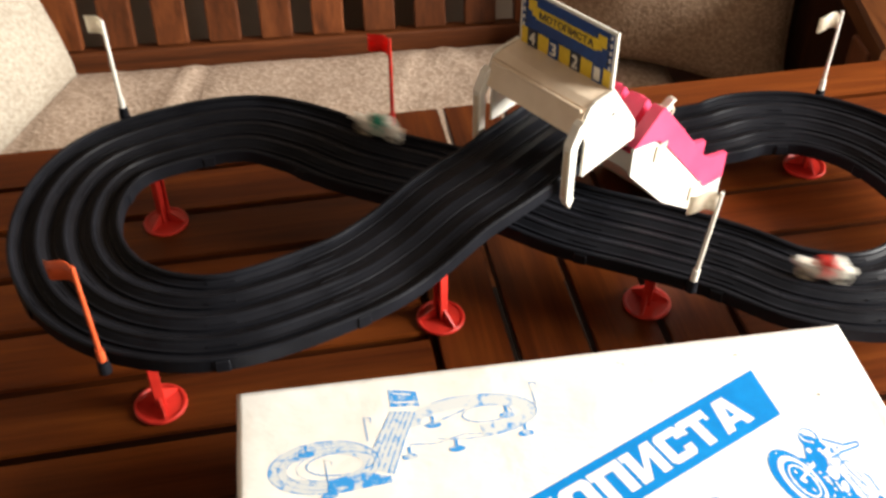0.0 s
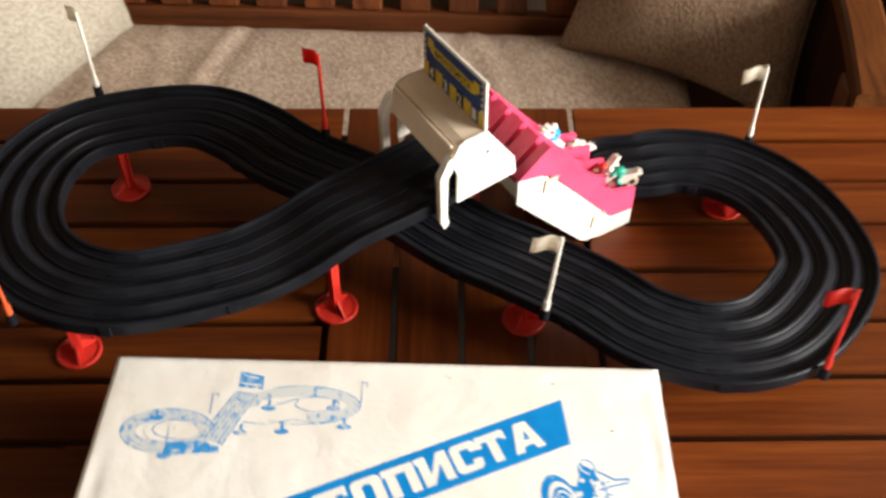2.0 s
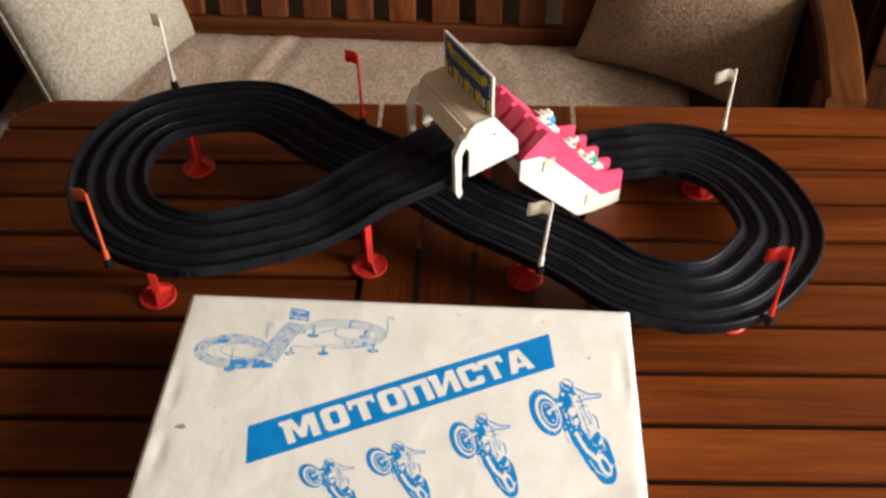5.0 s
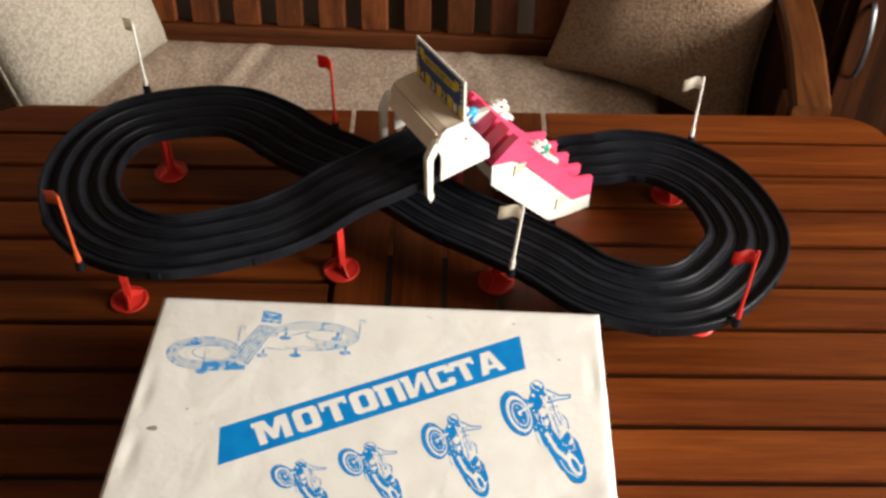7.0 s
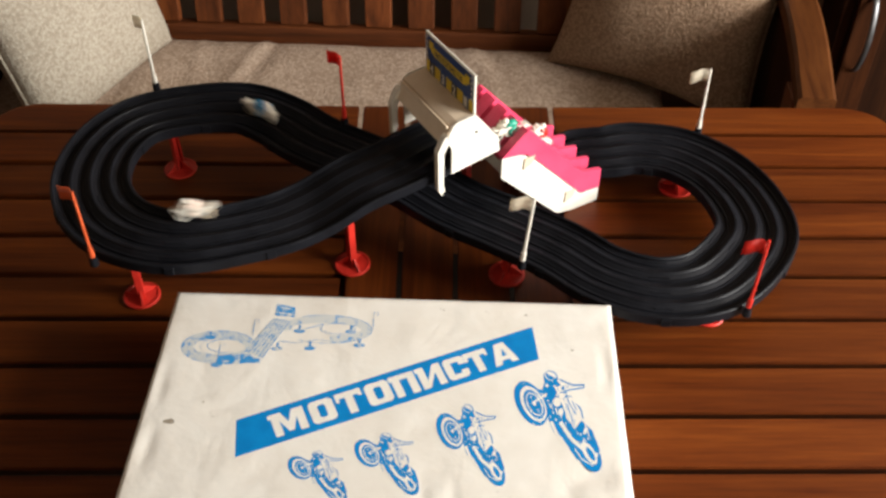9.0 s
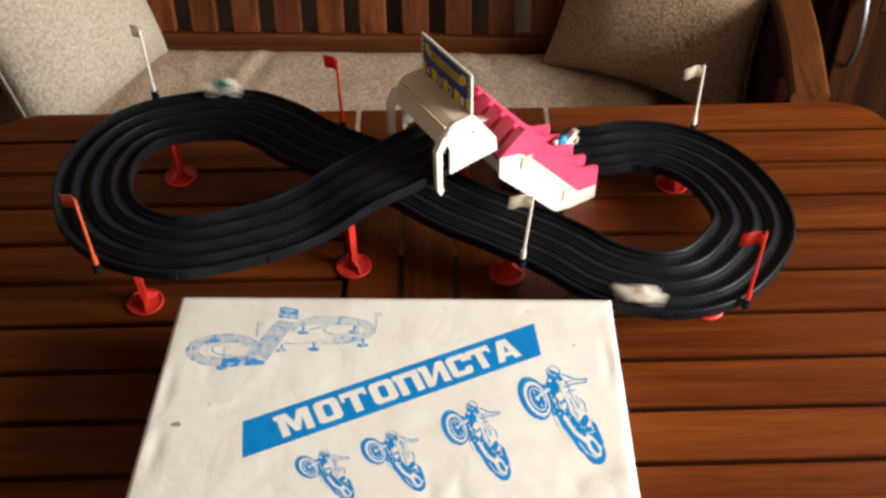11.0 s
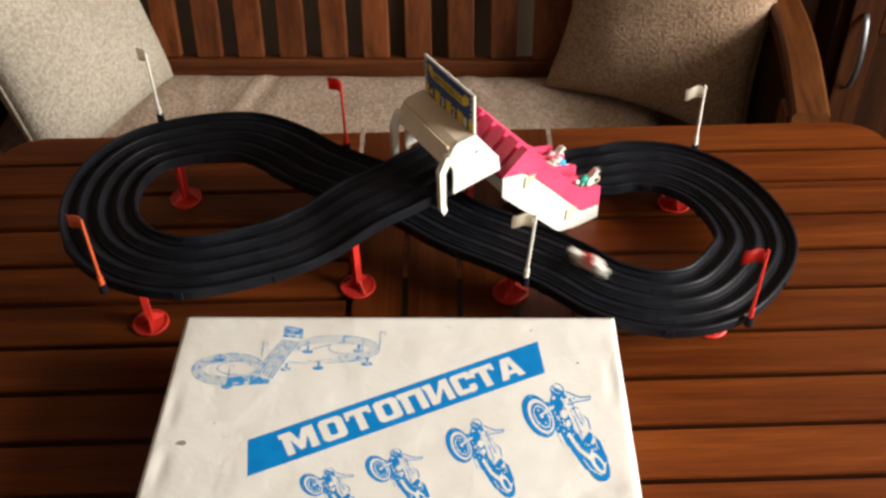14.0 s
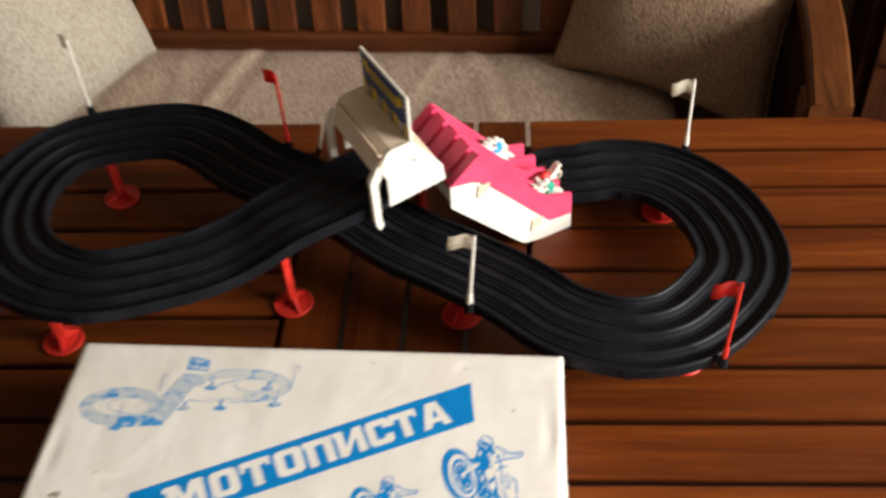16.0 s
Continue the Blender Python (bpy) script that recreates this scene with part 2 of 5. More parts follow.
def block(bm, lo, hi, bevel=0.0, segments=2, m=None):
    """A box from corner to corner, with rounded edges."""
    size = [b - a for a, b in zip(lo, hi)]
    mid = [(a + b) / 2 for a, b in zip(lo, hi)]
    made = bmesh.ops.create_cube(bm, size=1.0, matrix=Matrix.LocRotScale(mid, None, size))
    verts = made["verts"]
    if bevel > 0:
        edges = list({e for v in verts for e in v.link_edges})
        made = bmesh.ops.bevel(bm, geom=edges, offset=bevel, segments=segments, affect="EDGES", profile=0.5)
        verts = list({v for f in made["faces"] for v in f.verts} | {v for v in verts if v.is_valid})
        verts = list({w for v in verts for f in v.link_faces for w in f.verts})
    if m is not None:
        bmesh.ops.transform(bm, matrix=m, verts=verts)
    return verts


def cylinder(bm, r1, r2, h, m, sides=20):
    """A capped cone from z 0 to h in the space of m."""
    return bmesh.ops.create_cone(bm, cap_ends=True, segments=sides, radius1=r1, radius2=r2, depth=h, matrix=m @ Matrix.Translation((0, 0, h / 2)))["verts"]


def rod(bm, a, b, r1, r2=None, sides=10):
    a, b = Vector(a), Vector(b)
    turn = (b - a).to_track_quat("Z", "Y").to_matrix().to_4x4()
    return cylinder(bm, r1, r1 if r2 is None else r2, (b - a).length, Matrix.Translation(a) @ turn, sides)


def ball(bm, centre, radii, u=12, v=8):
    return bmesh.ops.create_uvsphere(bm, u_segments=u, v_segments=v, radius=1.0, matrix=Matrix.LocRotScale(centre, None, radii))["verts"]


def plate(bm, outline, a, b, put):
    """A plate with the given flat outline (p, q) between depths a and b; put maps (p, q, depth) into space."""
    front = [bm.verts.new(put(p, q, b)) for p, q in outline]
    back = [bm.verts.new(put(p, q, a)) for p, q in outline]
    bm.faces.new(front)
    bm.faces.new(back[::-1])
    n = len(outline)
    for i in range(n):
        bm.faces.new((front[i], back[i], back[(i + 1) % n], front[(i + 1) % n]))
    return front + back


def sweep(bm, path, profile):
    """Sweeps a closed profile (side, height), or one for each place, along a path of (place, side vector); caps the ends."""
    shapes = profile if isinstance(profile[0], list) else [profile] * len(path)
    profile = shapes[0]
    rings = []
    for (place, side), shape in zip(path, shapes):
        rings.append([bm.verts.new(place + side * a + Vector((0, 0, b))) for a, b in shape])
    n = len(profile)
    for r0, r1 in zip(rings, rings[1:]):
        for i in range(n):
            bm.faces.new((r0[i], r0[(i + 1) % n], r1[(i + 1) % n], r1[i]))
    bm.faces.new(rings[0])
    bm.faces.new(rings[-1][::-1])


# ---- the race track's line -----------------------------------------------
# begin track line
GATE = np.array([0.123, 0.09])
DOWN = np.array([-0.809, -0.588])
ACROSS = np.array([0.588, -0.809])


def gate_point(u, z):
    return (GATE[0] + DOWN[0] * u, GATE[1] + DOWN[1] * u, z)


# ramp, left loop, passage under the ramp, right loop
LINE = [(0.148, 0.112, 0.151), (0.104, 0.079, 0.148), (0.059, 0.042, 0.144), (0.010, 0.008, 0.1385), (-0.038, -0.026, 0.1235), (-0.087, -0.058, 0.1203)]
LINE += [(-0.176, -0.092, 0.120), (-0.245, -0.083, 0.118), (-0.300, -0.044, 0.116), (-0.331, 0.019, 0.114), (-0.332, 0.090, 0.112), (-0.303, 0.147, 0.110), (-0.240, 0.182, 0.107), (-0.175, 0.193, 0.105)]
LINE += [(-0.120, 0.175, 0.100), (-0.069, 0.142, 0.096), (0.002, 0.111, 0.091), (0.070, 0.083, 0.086), (0.133, 0.046, 0.079), (0.202, 0.015, 0.075), (0.265, -0.016, 0.071), (0.322, -0.050, 0.065)]
LINE += [(0.387, -0.064, 0.062), (0.448, -0.045, 0.059), (0.491, 0.002, 0.057), (0.516, 0.058, 0.055), (0.507, 0.120, 0.052), (0.476, 0.176, 0.050), (0.428, 0.212, 0.049), (0.373, 0.224, 0.047)]
LINE += [(0.331, 0.217, 0.0445), gate_point(-0.212, 0.0390)]
TRACK_KNOTS = len(LINE)
LINE += [gate_point(-0.190, 0.0315), gate_point(-0.15, 0.0605), gate_point(-0.114, 0.106), gate_point(-0.093, 0.1340), gate_point(-0.072, 0.1475)]


def smooth_loop(knots, steps=24):
    """A closed Catmull-Rom curve through the knots, and the index at which each knot lies."""
    p = np.array(knots, float)
    n = len(p)
    out = []
    for i in range(n):
        a, b, c, e = p[i - 1], p[i], p[(i + 1) % n], p[(i + 2) % n]
        for k in range(steps):
            t = k / steps
            out.append(0.5 * (2 * b + (c - a) * t + (2 * a - 5 * b + 4 * c - e) * t * t + (3 * b - a - 3 * c + e) * t ** 3))
    return np.array(out), [i * steps for i in range(n)]


LOOP, KNOT_AT = smooth_loop(LINE)
STEP = np.linalg.norm(np.roll(LOOP, -1, 0) - LOOP, axis=1)
RUN = np.concatenate([[0.0], np.cumsum(STEP)])
LAP = RUN[-1]
TRACK_END = RUN[KNOT_AT[TRACK_KNOTS - 1]]


def widening(s):
    """By how much the track grows on its right-hand side: the far loop is moulded a little wider."""
    s = s % LAP
    return 0.0068 * min(max((s - 1.40) / 0.12, 0.0), 1.0) * min(max((1.98 - s) / 0.10, 0.0), 1.0)


def on_loop(s, lane=0.0):
    """Place, direction of travel (with its slope) and right-hand side at the distance s along the loop."""
    s = s % LAP
    closed = np.vstack([LOOP, LOOP[:1]])
    at = lambda q: np.array([np.interp(q % LAP, RUN, closed[:, k]) for k in range(3)])
    p = at(s)
    ahead = at(s + 0.006) - at(s - 0.006)
    ahead /= np.linalg.norm(ahead)
    side = np.array([ahead[1], -ahead[0], 0.0])
    side /= np.linalg.norm(side)
    more = widening(s)
    return p + side * (lane * (1 + more / 0.098) + more / 2), ahead, side
# end track line


# ---- the room --------------------------------------------------------------
FLOOR_Z = -0.75


def structure(name, boxes, mat, label, bevel=0.0):
    bm = bmesh.new()
    for lo, hi in boxes:
        block(bm, lo, hi, bevel)
    return tagged(part(name, bm, mat), label, name.split("_")[0], kind="structure")


# floor shows only through the plank gaps; its dark colour stands in for shade
structure("floor", [((-2.6, -2.6, FLOOR_Z - 0.1), (3.35, 1.35, FLOOR_Z))], FLOOR_DARK, "plain floor, coloured near-black for the shade under the table")
structure("ceiling", [((-2.6, -2.6, 1.75), (3.35, 1.35, 1.85))], PLASTER, "plain pale ceiling")
structure("wall_north", [((-2.6, 1.19, FLOOR_Z), (3.35, 1.35, 1.75))], BROWN_WALL, "plain brown wall behind the bench")
structure("wall_west", [((-2.6, -2.6, FLOOR_Z), (-2.45, 1.2, 1.75))], PLASTER, "plain cream wall")
structure("wall_south", [((-2.45, -2.6, FLOOR_Z), (3.2, -2.45, 1.75))], PLASTER, "plain cream wall")
structure("wall_east", [((3.2, -2.6, FLOOR_Z), (3.35, -2.0, 1.75)), ((3.2, 0.1, FLOOR_Z), (3.35, 1.2, 1.75)),
                        ((3.2, -2.0, FLOOR_Z), (3.35, 0.1, 0.0)), ((3.2, -2.0, 1.68), (3.35, 0.1, 1.75))], PLASTER, "plain cream wall with a window opening")


# ---- the table --------------------------------------------------------------
TABLE_TURN = 4.5
TABLE = pose(0, 0, 0, 0, 0, TABLE_TURN)


def build_table():
    table = thing("table", TABLE @ pose(0.118, -0.1, FLOOR_Z), "varnished reddish-brown slatted wooden table", "table")
    inv = Matrix.Translation((-0.118, 0.1, -FLOOR_Z))
    u0, u1, v1 = -0.576, 0.800, 0.354
    pitch, gap, thick = 0.0753, 0.0064, 0.028
    c0, c1 = -0.0105, 0.2815

    def board(lo_u, hi_u, lo_v, hi_v, mat, corner=0, turn=0.0):
        """A plank; corner -1 or 1 rounds off its outer back corner."""
        mu, mv = (lo_u + hi_u) / 2, (lo_v + hi_v) / 2
        a, b, r = (hi_u - lo_u) / 2, (hi_v - lo_v) / 2, 0.066
        outline = [(-a, -b), (a, -b)]
        for side in (1, -1):
            if side == corner:
                arc = [(a - r + r * math.sin(q), b - r + r * math.cos(q)) for q in (k * math.pi / 16 for k in range(9))]
                outline += [(p, q) for p, q in arc[::-1]] if side > 0 else [(-p, q) for p, q in arc]
            else:
                outline.append((side * a, b))
        bm = bmesh.new()
        plate(bm, outline, -thick, 0.0, lambda p, q, z: (p, q, z) if z == 0.0 else (p * (1 - 0.004 / a), q * (1 - 0.011 / b), z))
        bmesh.ops.bevel(bm, geom=[e for e in bm.edges if abs(e.verts[0].co.z - e.verts[1].co.z) < 1e-6], offset=0.0018, segments=2, affect="EDGES")
        ob = part("plank", bm, mat, table)
        ob.matrix_basis = inv @ pose(mu, mv + turn * (mu - 0.1), 0, 0, 0, math.degrees(turn))
        return ob

    for k in range(12):
        hi = v1 if k == 0 else 0.2827 - (k - 1) * pitch
        lo = 0.2827 - k * pitch + gap
        board(u0, c0 - 0.0032, lo, hi, TABLE_WOOD, -1 if k == 0 else 0, 0.0016 * (k - 0.5) if k else 0.0)
        board(c1 + 0.0032, u1, lo, hi, TABLE_WOOD, 1 if k == 0 else 0, 0.0016 * (k - 0.5) if k else 0.0)
    for k in range(4):
        w = (c1 - c0) / 4
        board(c0 + k * w + 0.0032, c0 + (k + 1) * w - 0.0032, 0.2827 - 11 * pitch + gap, v1, TABLE_WOOD_ACROSS)
    # under-frame: rails below the planks, apron and legs
    for u in (-0.5, -0.03, 0.296, 0.735):
        bm = bmesh.new()
        block(bm, (u - 0.03, v1 - 12 * pitch + 0.02, -thick - 0.03), (u + 0.03, v1 - 0.02, -thick - 0.001), 0.002)
        part("cross_rail", bm, TABLE_WOOD_ACROSS, table).matrix_basis = inv
    for v in (v1 - 0.07, v1 - 12 * pitch + 0.07):
        bm = bmesh.new()
        block(bm, (u0 + 0.09, v - 0.012, -0.14), (u1 - 0.09, v + 0.012, -thick - 0.031), 0.002)
        part("apron", bm, TABLE_WOOD, table).matrix_basis = inv
        for u in (u0 + 0.09, u1 - 0.09):
            bm = bmesh.new()
            block(bm, (u - 0.035, v - 0.035, FLOOR_Z), (u + 0.035, v + 0.035, -thick - 0.032), 0.005)
            part("leg", bm, TABLE_WOOD, table).matrix_basis = inv


build_table()


# ---- the bench, its cushions and the cabinet ----------------------------------
BENCH = pose(-0.18, 0.955, FLOOR_Z, 0, 0, 1.6)


def build_bench():
    bench = thing("bench", BENCH, "brown wooden bench with slatted back and curved arms", "bench")
    up = -FLOOR_Z
    lean = pose(0, 0, 0, -9, 0, 0)
    x0, x1 = -0.72, 0.88

    def piece(name, lo, hi, mat, m=None, bevel=0.004):
        bm = bmesh.new()
        block(bm, lo, hi, bevel, 2, m)
        return part(name, bm, mat, bench)

    back = Matrix.Translation((0, 0, up - 0.306)) @ lean
    piece("lower_rail", (x0, -0.004, -0.016), (x1, 0.03, 0.052), BENCH_WOOD, back)
    piece("top_rail", (x0, -0.004, 0.47), (x1, 0.03, 0.56), BENCH_WOOD, back)
    for k in range(-4, 12):
        x = -0.319 + 0.0914 * k
        if x + 0.0564 < x1 and not 0.41 < x + 0.03 < 0.49:
            piece("back_slat", (x, 0.002, 0.054), (x + 0.0564, 0.022, 0.47), BENCH_WOOD_UP, back, 0.003)
    piece("middle_post", (0.412, -0.002, 0.054), (0.492, 0.026, 0.47), BENCH_WOOD_UP, back, 0.003)
    piece("seat_board", (x0, -0.46, up - 0.384), (x1, 0.0, up - 0.354), BENCH_WOOD)
    piece("front_apron", (x0, -0.48, up - 0.44), (x1, -0.455, up - 0.35), BENCH_WOOD)
    for x in (x0, x1 - 0.055):
        piece("back_leg", (x, 0.0, 0.0), (x + 0.055, 0.05, up - 0.28), BENCH_WOOD_UP)
        piece("front_leg", (x, -0.46, 0.0), (x + 0.055, -0.405, up - 0.065), BENCH_WOOD_UP)
        # panel under the arm, in darker wood than the bench to paint the shade there
        side = x + 0.022 if x > 0 else x + 0.020
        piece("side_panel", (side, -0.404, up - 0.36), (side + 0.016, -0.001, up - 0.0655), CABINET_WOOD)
        bm = bmesh.new()
        path = []
        for k in range(13):
            f = k / 12
            y = 0.03 - 0.52 * f
            path.append((Vector((x + 0.03 + (0.018 if x > 0 else -0.018) * math.sin(f * 3.1), y, up - 0.045 + 0.012 * math.sin(f * 4.2))), Vector((1, 0, 0))))
        sweep(bm, path, [(-0.031, -0.014), (-0.026, -0.018), (0.026, -0.018), (0.031, -0.014), (0.031, 0.012), (0.025, 0.017), (-0.025, 0.017), (-0.031, 0.012)])
        part("armrest", bm, ARM_WOOD, bench, "lighter worn wooden armrest")


build_bench()


def cushion_mesh(w, d, h, seed, pinch=0.0, cuts=26, flat=False):
    """A stuffed cushion: a rounded pad that is full in the middle and thin along its seam, with soft creases."""
    bm = bmesh.new()
    rows = []
    nx = cuts
    ny = 30 if flat else cuts
    for sgn in (1, -1):
        grid = []
        for i in range(nx + 1):
            line = []
            for j in range(ny + 1):
                a, b = 2 * i / nx - 1, 2 * j / ny - 1
                a2, b2 = math.sin(a * math.pi / 2), math.sin(b * math.pi / 2)
                if flat:
                    full = (max(0.0, 1 - abs(a2) ** 26) * max(0.0, 1 - abs(b2) ** 9)) ** 0.42
                else:
                    full = (max(0.0, 1 - a2 * a2) * max(0.0, 1 - b2 * b2)) ** 0.36
                x = a2 * w / 2 * (1 - pinch * (1 - b2 * b2))
                y = b2 * d / 2 * (1 - pinch * (1 - a2 * a2))
                n = noise.noise(Vector((x * 7 + seed, y * 7, sgn * 3.1))) * 0.10 + noise.noise(Vector((x * 19, y * 19 + seed, sgn))) * 0.035
                if flat:
                    for at, slant, deep in ((-0.20, 0.25, 0.0045), (-0.26, -0.1, 0.002), (0.18, 0.3, 0.002), (0.36, -0.3, 0.003), (-0.44, 0.15, 0.0025)):
                        n += deep / h * 2 * (math.exp(-((x - at - slant * y) / 0.012) ** 2) - 0.8 * math.exp(-((x - at - 0.03 - slant * y) / 0.016) ** 2))
                z = sgn * h / 2 * full * (1 + n)
                line.append(bm.verts.new((x, y, z)))
            grid.append(line)
        for i in range(nx):
            for j in range(ny):
                q = (grid[i][j], grid[i + 1][j], grid[i + 1][j + 1], grid[i][j + 1])
                bm.faces.new(q if sgn > 0 else q[::-1])
        rows.append(grid)
    bmesh.ops.remove_doubles(bm, verts=bm.verts, dist=0.0004)
    return bm


def seam(w, d, pinch, r):
    """The piped seam round a cushion."""
    bm = bmesh.new()
    pts = []
    for side in range(4):
        for k in range(14):
            a = math.sin((2 * k / 14 - 1) * math.pi / 2)
            x, y = [(a, -1), (1, a), (-a, 1), (-1, -a)][side]
            pts.append(Vector((x * w / 2 * (1 - pinch * (1 - y * y)), y * d / 2 * (1 - pinch * (1 - x * x)), 0)))
    n = len(pts)
    rings = []
    for i, p in enumerate(pts):
        along = (pts[(i + 1) % n] - pts[i - 1]).normalized()
        out = Vector((along.y, -along.x, 0))
        rings.append([bm.verts.new(p + (out * math.cos(q) + Vector((0, 0, 1)) * math.sin(q)) * r) for q in (k * math.pi / 3 for k in range(6))])
    for i in range(n):
        for k in range(6):
            bm.faces.new((rings[i][k], rings[i][(k + 1) % 6], rings[(i + 1) % n][(k + 1) % 6], rings[(i + 1) % n][k]))
    return bm


def basis(origin, ax, ay):
    """A pose whose x and y axes follow the given directions."""
    ax = Vector(ax).normalized()
    az = ax.cross(Vector(ay)).normalized()
    ay = az.cross(ax)
    m = Matrix((ax, ay, az)).transposed().to_4x4()
    m.translation = origin
    return m


def build_cushions():
    seat = thing("seat_cushion", BENCH @ pose(-0.02, -0.228, -FLOOR_Z - 0.316, 0, 0, 0), "long beige fleece seat cushion on the bench", "cushion")
    part("pad", cushion_mesh(1.38, 0.46, 0.092, 3.0, cuts=150, flat=True), SEAT_CLOTH, seat, smooth=True)
    part("piping", seam(1.38, 0.46, 0.0, 0.004), SEAT_CLOTH, seat, smooth=True)
    # pale pillow, leaning on one arm
    corner = Vector((-0.548, 0.90, -0.262))
    along = Vector((-0.36, -0.93, 0.0)).normalized()
    upward = Vector((-0.30, 0.12, 0.94)).normalized()
    mid = corner + along * 0.188 + upward * 0.22
    pale = thing("pillow", basis(mid, along, upward), "pale cream fleece pillow leaning in the bench corner", "pillow", "pillows on the bench")
    part("stuffing", cushion_mesh(0.385, 0.45, 0.16, 8.0, 0.03), PILLOW_CLOTH, pale, smooth=True)
    part("piping", seam(0.385, 0.45, 0.03, 0.0035), PILLOW_CLOTH, pale, smooth=True)
    # darker pillow
    corner = Vector((0.276, 0.905, -0.262))
    along = Vector((0.88, -0.42, -0.03)).normalized()
    upward = Vector((0.16, 0.28, 0.92)).normalized()
    mid = corner + along * 0.20 + upward * 0.21
    tan = thing("pillow", basis(mid, along, upward), "tan brown fleece pillow leaning on the bench back", "pillow", "pillows on the bench")
    part("stuffing", cushion_mesh(0.43, 0.45, 0.15, 21.0, 0.12), PILLOW_CLOTH_TAN, tan, smooth=True)
    part("piping", seam(0.43, 0.45, 0.12, 0.0035), PILLOW_CLOTH_TAN, tan, smooth=True)


build_cushions()


def build_cabinet():
    cab = thing("cabinet", pose(0.86, 1.0, FLOOR_Z), "dark brown wooden cabinet with a steel handle", "cabinet")
    bm = bmesh.new()
    block(bm, (0.0, 0.02, 0.0), (0.62, 0.16, 1.5), 0.004)
    part("body", bm, CABINET_WOOD, cab)
    bm = bmesh.new()
    block(bm, (0.024, 0.0, 0.06), (0.088, 0.018, 1.48), 0.003)
    block(bm, (0.265, 0.0, 0.06), (0.325, 0.018, 1.48), 0.003)
    block(bm, (0.0885, 0.0, 0.06), (0.2645, 0.018, 0.13), 0.003)
    block(bm, (0.0885, 0.0, 0.56), (0.2645, 0.018, 0.64), 0.003)
    block(bm, (0.0885, 0.0, 1.40), (0.2645, 0.018, 1.48), 0.003)
    door = part("door", bm, DOOR_WOOD, cab, "brown framed cabinet door")
    bm = bmesh.new()
    block(bm, (0.0885, 0.010, 0.1305), (0.2645, 0.017, 0.5595))
    part("panel", bm, CABINET_WOOD, door)
    bm = bmesh.new()
    block(bm, (0.0885, 0.010, 0.6405), (0.2645, 0.017, 1.3995))
    part("panel", bm, CABINET_WOOD, door)
    bm = bmesh.new()
    path = [Vector((0.052, -0.003 - 0.034 * math.sin(k / 16 * math.pi) ** 0.7, 0.43 + 0.18 * k / 16)) for k in range(17)]
    rings = [[bm.verts.new(p + Vector((0.0062 * math.cos(q), 0.004 * math.sin(q), 0))) for q in (j * math.pi / 5 for j in range(10))] for p in path]
    for r0, r1 in zip(rings, rings[1:]):
        for j in range(10):
            bm.faces.new((r0[j], r0[(j + 1) % 10], r1[(j + 1) % 10], r1[j]))
    bm.faces.new(rings[0])
    bm.faces.new(rings[-1][::-1])
    part("handle", bm, CHROME, door, "bowed steel handle", True)
    bm = bmesh.new()
    block(bm, (0.33, 0.0, 0.06), (0.615, 0.018, 1.48), 0.003)
    part("door", bm, CABINET_WOOD, cab)


build_cabinet()


# ---- the race track ------------------------------------------------------------
HALF = 0.0490


def track_profile():
    """Half a millimetre-true section: four grooved lanes between rounded ribs, with outer lips."""
    top = [(-HALF, -0.0075), (-HALF, 0.0055), (-HALF + 0.0012, 0.0068), (-HALF + 0.0034, 0.0068), (-HALF + 0.0048, 0.0052)]
    ribs = [-0.0243, 0.0, 0.0243]
    lanes = [-0.0365, -0.0122, 0.0122, 0.0365]
    marks = []
    for c in lanes:
        for off, z in ((-0.0078, 0.0022), (-0.0045, 0.0), (-0.0022, 0.0), (-0.0014, -0.0022), (0.0014, -0.0022), (0.0022, 0.0), (0.0045, 0.0), (0.0078, 0.0022)):
            marks.append((c + off, z))
    for c in ribs:
        for off, z in ((-0.0026, 0.0030), (-0.0012, 0.0049), (0.0012, 0.0049), (0.0026, 0.0030)):
            marks.append((c + off, z))
    top += sorted(marks)
    top += [(HALF - 0.0048, 0.0052), (HALF - 0.0034, 0.0068), (HALF - 0.0012, 0.0068), (HALF, 0.0055), (HALF, -0.0075)]
    under = [(HALF - 0.002, -0.0075), (HALF - 0.002, -0.004), (-HALF + 0.002, -0.004), (-HALF + 0.002, -0.0075)]
    return top + under


def relief(s):
    """How high the ribs stand: low on the smooth ramp, growing to full height past its foot."""
    f = min(max((s - 0.25) / 0.11, 0.0), 1.0)
    return 0.30 + 0.70 * f * f * (3 - 2 * f)


def profile_at(profile, s):
    k = relief(s)
    return [(a, b if b < -0.003 else 0.0012 * (1 - k) + b * k if abs(a) < HALF - 0.006 else b * (0.75 + 0.25 * k)) for a, b in profile]


